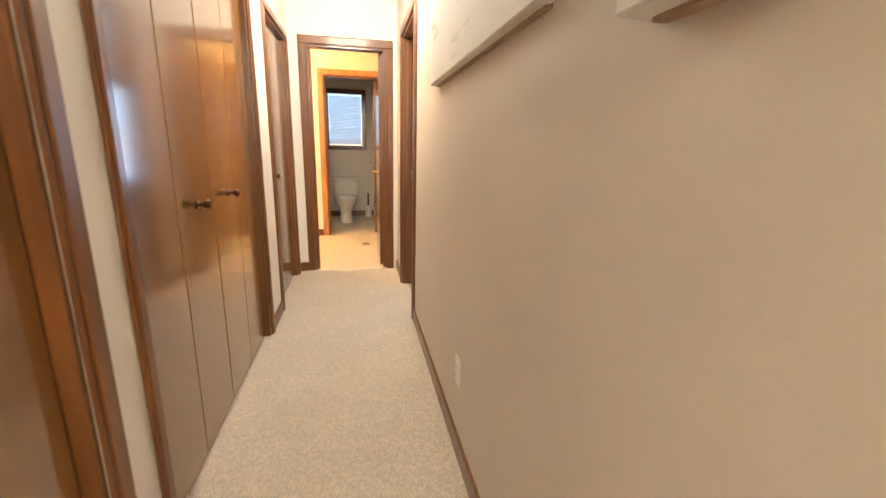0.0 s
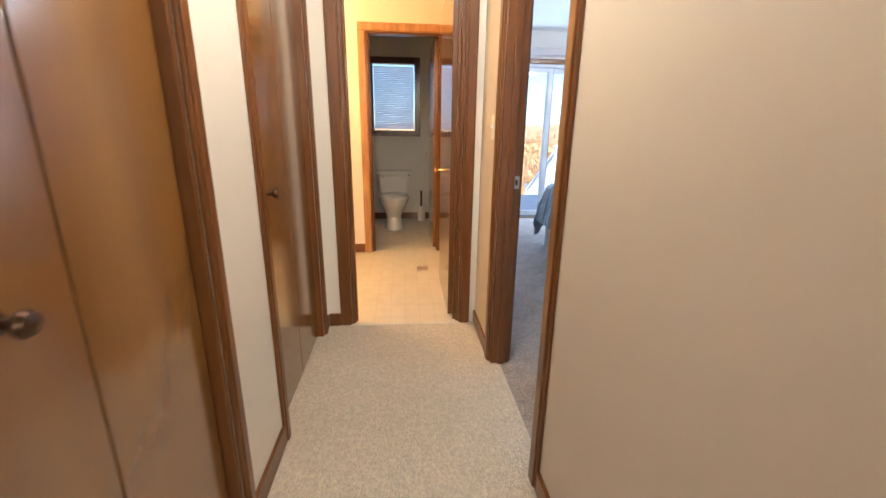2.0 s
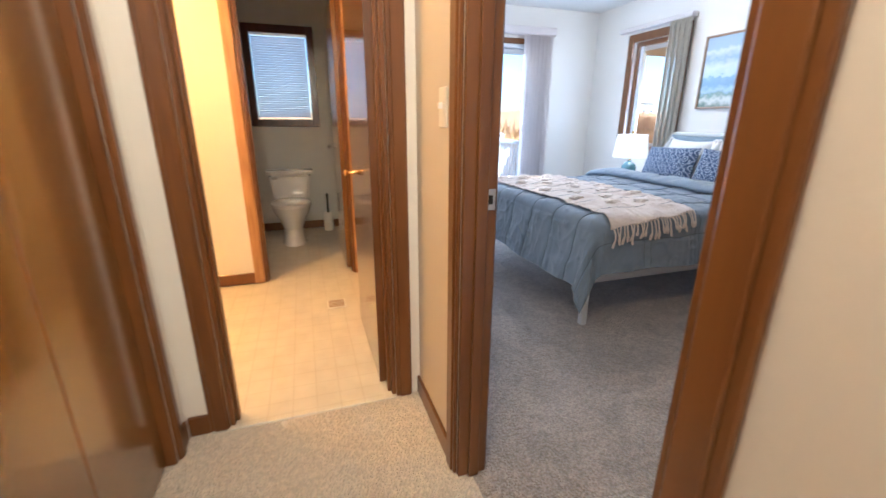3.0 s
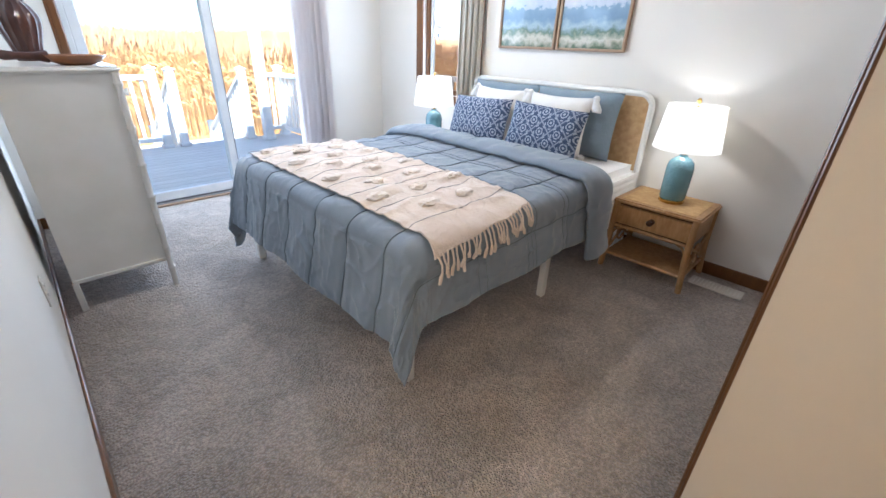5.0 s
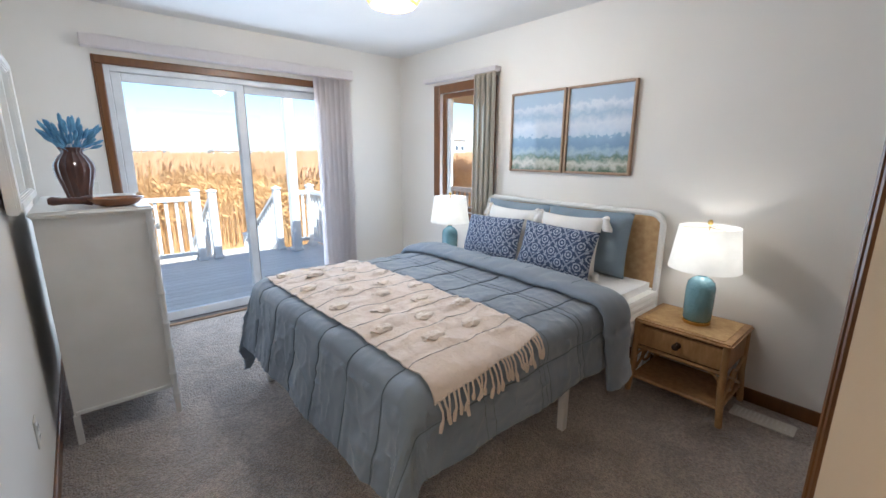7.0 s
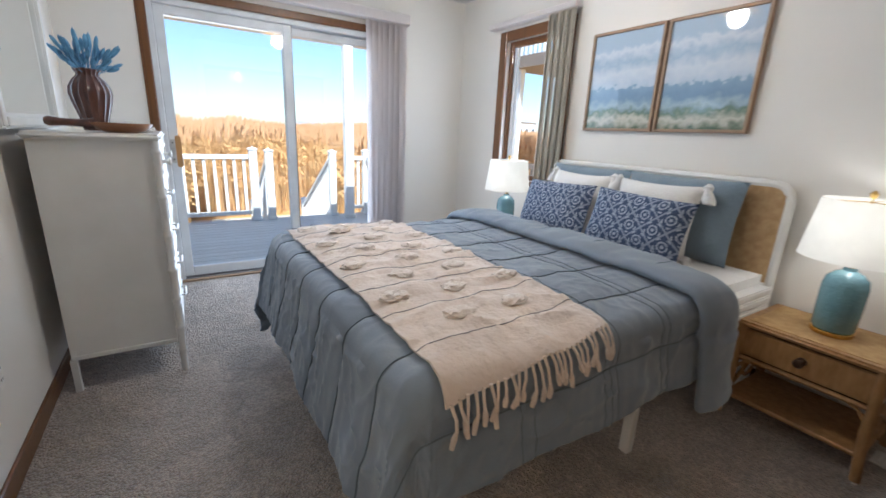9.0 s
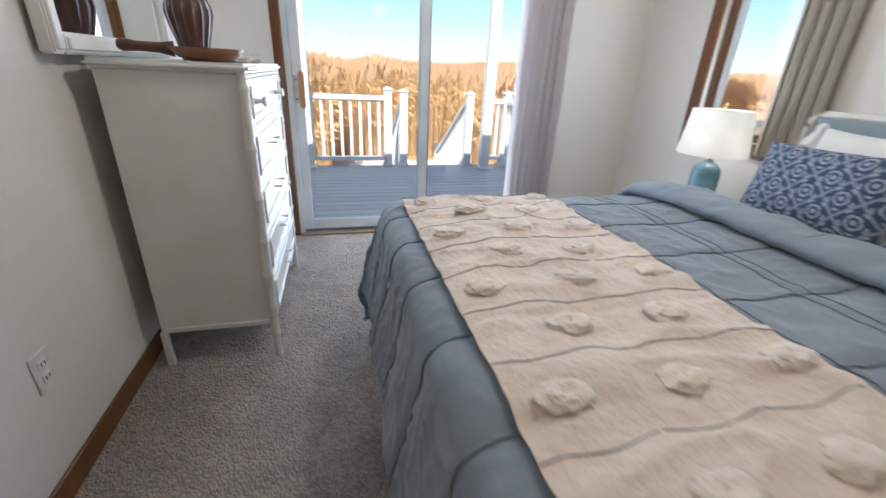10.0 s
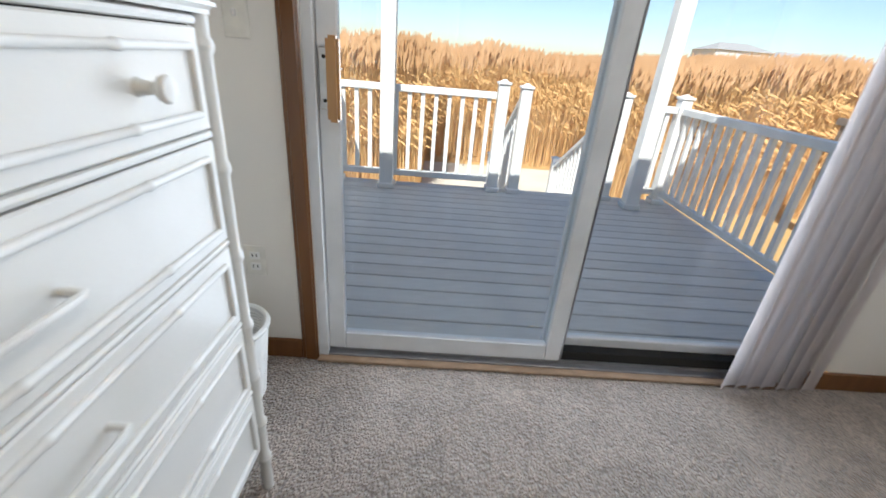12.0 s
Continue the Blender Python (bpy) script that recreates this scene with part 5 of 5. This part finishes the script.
part("joist_frame", slab(-0.75, 4.6, 8.6, 11.25, DZ - 0.28, DZ - 0.035), M["railpaint"], dk)


def post(par, x, y, z0, z1, s=0.05, cap=True):
    p = part("post", slab(x - s, x + s, y - s, y + s, z0, z1, 0.004), M["railpaint"], par)
    part("post_skirt", slab(x - s - 0.018, x + s + 0.018, y - s - 0.018, y + s + 0.018, z0, z0 + 0.05, 0.008), M["railpaint"], p)
    if cap:
        bm = slab(x - s - 0.012, x + s + 0.012, y - s - 0.012, y + s + 0.012, z1, z1 + 0.022, 0.004)
        lathe(bm, [(s * 1.2, z1 + 0.022), (0.012, z1 + 0.045)], pose(x, y, 0, 0, 0, 45), 4)
        part("post_cap", bm, M["railpaint"], p)
    return p


def railing(p0, p1, z0a, z1a, label, gap=0.115, sag=0.0):
    """A straight baluster railing; sag lowers the far end."""
    (xa, ya), (xb, yb) = p0, p1
    r = thing("deck_railing", xa, ya, DZ, label, "railing", "deck railings")
    L = math.hypot(xb - xa, yb - ya)
    ux, uy = (xb - xa) / L, (yb - ya) / L

    def bar(nm, za, hw, hh):
        bm = slab(0, L, -hw, hw, -hh, hh, 0.006)
        for v in bm.verts:
            q = v.co.copy()
            v.co = Vector((xa + ux * q.x - uy * q.y, ya + uy * q.x + ux * q.y, za + q.z - sag * q.x / L))
        part(nm, bm, M["railpaint"], r)

    bar("top_rail", z1a, 0.04, 0.03)
    bar("bottom_rail", z0a, 0.025, 0.028)
    n = int(L / gap)
    for k in range(n):
        q = (k + 0.5) * L / n
        x, y, dz = xa + ux * q, ya + uy * q, -sag * q / L
        part("baluster", slab(x - 0.018, x + 0.018, y - 0.018, y + 0.018, z0a + dz, z1a + dz), M["railpaint"], r)
    return r


r = railing((1.30, 11.2), (2.76, 11.2), 0.02, 0.80, "white vinyl deck railing facing the reeds")
post(r, 2.82, 11.2, DZ, 0.90)
post(r, 1.28, 11.2, DZ, 0.90)
r = railing((1.28, 8.75), (1.28, 11.12), 0.02, 0.80, "white vinyl railing along the deck side")
r = railing((4.50, 8.75), (4.50, 11.12), 0.02, 0.80, "white vinyl railing along the far deck side")
post(r, 4.50, 11.2, DZ, 0.90)
r = railing((4.16, 11.2), (4.44, 11.2), 0.02, 0.80, "short white vinyl railing beside the stairs")
r = railing((3.03, 11.24), (3.03, 13.0), 0.02, 0.80, "white vinyl stair railing sloping down", sag=1.02)
post(r, 3.03, 11.2, DZ, 0.88)
post(r, 3.03, 13.05, -1.1, -0.12)
r = railing((3.95, 11.24), (3.95, 13.0), 0.02, 0.80, "white vinyl stair railing sloping down to the sand", sag=1.02)
post(r, 3.95, 11.2, DZ, 0.88)
post(r, 3.95, 13.05, -1.1, -0.12)
stt = thing("deck_stairs", 3.5, 12, -1.1, "white and grey wooden stairs down from the deck", "stairs", kind="structure")
for k in range(6):
    part("tread", slab(3.06, 3.92, 11.26 + k * 0.28, 11.56 + k * 0.28, DZ - 0.17 * (k + 1) - 0.03, DZ - 0.17 * (k + 1), 0.004), M["deck"], stt)
    part("riser", slab(3.06, 3.92, 11.255 + k * 0.28, 11.262 + k * 0.28, DZ - 0.17 * (k + 1), DZ - 0.17 * k - 0.03), M["railpaint"], stt)
for x in (3.03, 3.93):
    bm = slab(x, x + 0.04, 0, 1.75, -0.28, 0.0)
    for v in bm.verts:
        v.co.z += DZ - 0.03 - v.co.y * 0.61
        v.co.y += 11.25
    part("stringer", bm, M["railpaint"], stt)
pr = thing("porch", 3, 11, DZ, "white porch beam carried on square posts over the deck", "porch", kind="structure")
post(pr, 1.78, 11.10, DZ, 2.40, 0.062, False)
post(pr, 4.14, 10.98, DZ, 2.40, 0.062, False)
part("beam", slab(-0.8, 4.7, 10.98, 11.16, 2.40, 2.60), M["railpaint"], pr)
part("eave_board", slab(-0.8, 4.7, 8.59, 9.15, 2.60, 2.66), M["railpaint"], pr)

structure("house_base", slab(-2.0, 4.55, -3.1, 8.58, -1.1, -0.13), M["siding"], "pale house foundation wall", "wall")

GZ = -1.1
bm = bmesh.new()
box(bm, -900, 900, -400, 1400, GZ - 0.5, GZ)
structure("ground", bm, M["ground"], "flat tan marsh ground reaching the horizon", "ground")
structure("sand_path", slab(1.6, 6.2, 11.4, 16.4, GZ - 0.01, GZ + 0.02, 0.01), M["sand"], "pale sandy patch at the stair foot", "sand")
structure("lawn", slab(-6, 1.6, 11.3, 13.6, GZ - 0.01, GZ + 0.025, 0.01), M["lawn"], "yellow-green grass strip behind the deck", "lawn")


def reeds(name, count, ylo, yhi, spread, wide, label, seed):
    """Dry reeds: bent tapering stems, each with a leaf and most with a feathery plume."""
    rnd = np.random.RandomState(seed)
    verts, faces, mats = [], [], []
    for _ in range(count):
        y = ylo + (yhi - ylo) * rnd.rand() ** 1.6
        x = 2.5 + (rnd.rand() * 2 - 1) * (spread + (y - ylo) * 1.1)
        if 2.0 < x < 5.4 and y < 16.6: continue
        h = 1.85 + 0.36 * rnd.rand() + 0.12 * math.sin(x * 0.9) + (0.2 if x > 3 else 0)
        a = rnd.rand() * 6.283
        bx, by = (rnd.rand(2) - 0.5) * 0.45
        cx, cy = math.cos(a) * wide, math.sin(a) * wide
        b = len(verts)
        for q, wd in ((0, 1.0), (0.55, 0.8), (1.0, 0.3)):
            px, py = x + bx * q * q, y + by * q * q
            verts += [(px - cx * wd, py - cy * wd, GZ + h * q), (px + cx * wd, py + cy * wd, GZ + h * q)]
        faces += [(b, b + 1, b + 3, b + 2), (b + 2, b + 3, b + 5, b + 4)]
        mats += [0, 0]
        for _leaf in range(2):
            q = 0.3 + 0.5 * rnd.rand()
            b = len(verts)
            lx, ly = (rnd.rand(2) - 0.5) * 0.7
            px, py, pz = x + bx * q * q, y + by * q * q, GZ + h * q
            verts += [(px, py, pz), (px + lx * 0.5 + 0.007, py + ly * 0.5, pz + 0.20), (px + lx, py + ly, pz + 0.12), (px + lx * 0.5 - 0.007, py + ly * 0.5, pz + 0.17)]
            faces.append((b, b + 1, b + 2, b + 3))
            mats.append(0)
        if rnd.rand() < 0.55:
            b = len(verts)
            px, py, pz = x + bx, y + by, GZ + h
            dx = (rnd.rand() - 0.3) * 0.14
            verts += [(px, py, pz - 0.10), (px + 0.018 + wide, py, pz + 0.05), (px + dx, py, pz + 0.20), (px - 0.016 - wide, py, pz + 0.04)]
            faces.append((b, b + 1, b + 2, b + 3))
            mats.append(1)
    me = bpy.data.meshes.new(name)
    me.from_pydata(verts, [], faces)
    me.materials.append(M["reed"])
    me.materials.append(M["plume"])
    me.polygons.foreach_set("material_index", mats)
    return tagged(new(name, me), label, "reeds", kind="stuff")


reeds("reed_bed", 70000, 14.2, 24.0, 11.0, 0.0055, "dense stand of dry golden reeds with plumes", 1)
reeds("reed_bed", 16000, 24.0, 110.0, 25.0, 0.035, "far field of dry golden reeds to the horizon", 2)


def house(x, y, w, d, h, label):
    o = thing("house", x, y, GZ, label, "house", "far houses")
    part("wall", slab(x - w / 2, x + w / 2, y, y + d, GZ, GZ + h), M["siding"], o)
    bm = bmesh.new()
    vs = [bm.verts.new(c) for c in ((x - w / 2 - 0.4, y - 0.4, GZ + h), (x + w / 2 + 0.4, y - 0.4, GZ + h), (x + w / 2 + 0.4, y + d, GZ + h), (x - w / 2 - 0.4, y + d, GZ + h), (x - w / 4, y + d / 2, GZ + h + 1.6), (x + w / 4, y + d / 2, GZ + h + 1.6))]
    for f in ((0, 1, 5, 4), (1, 2, 5), (2, 3, 4, 5), (3, 0, 4), (0, 3, 2, 1)):
        bm.faces.new([vs[k] for k in f])
    part("roof", bm, M["roof"], o)
    n = int(w / 2.6)
    for k in range(n):
        for zz in (1.4, 4.0):
            if zz + 1.4 < h:
                xx = x - w / 2 + (k + 0.5) * w / n
                part("window", slab(xx - 0.55, xx + 0.55, y - 0.06, y + 0.02, GZ + zz, GZ + zz + 1.3), M["pane"], o)


for hx, hy, hw, hd, hh in ((63, 100, 12, 9, 7.4), (79, 104, 12, 9, 6.8), (95, 108, 13, 9, 7.2), (20, 190, 16, 9, 3.2), (-30, 210, 18, 9, 3.0), (48, 180, 14, 9, 3.4)):
    house(hx, hy, hw, hd, hh, "pale distant house beyond the marsh")

# neighbouring raised deck seen through the side window
nd = thing("neighbour_deck", 10, 12, GZ, "weathered wooden raised deck of a neighbouring house", "deck")
part("platform", slab(8.7, 11.5, 11.0, 12.9, 2.75, 3.0), M["oldwood"], nd)
part("ground_rail", slab(8.0, 8.08, 10.2, 13.4, 0.62, 0.72), M["oldwood"], nd)
for k in range(20):
    part("baluster", slab(8.02, 8.06, 10.22 + k * 0.16, 10.28 + k * 0.16, -0.3, 0.62), M["oldwood"], nd)
for k in range(14):
    part("upper_baluster", slab(8.72, 8.77, 11.05 + k * 0.14, 11.10 + k * 0.14, 3.0, 3.9), M["railpaint"], nd)
part("support", slab(8.85, 8.97, 12.55, 12.67, GZ, 2.75), M["railpaint"], nd)
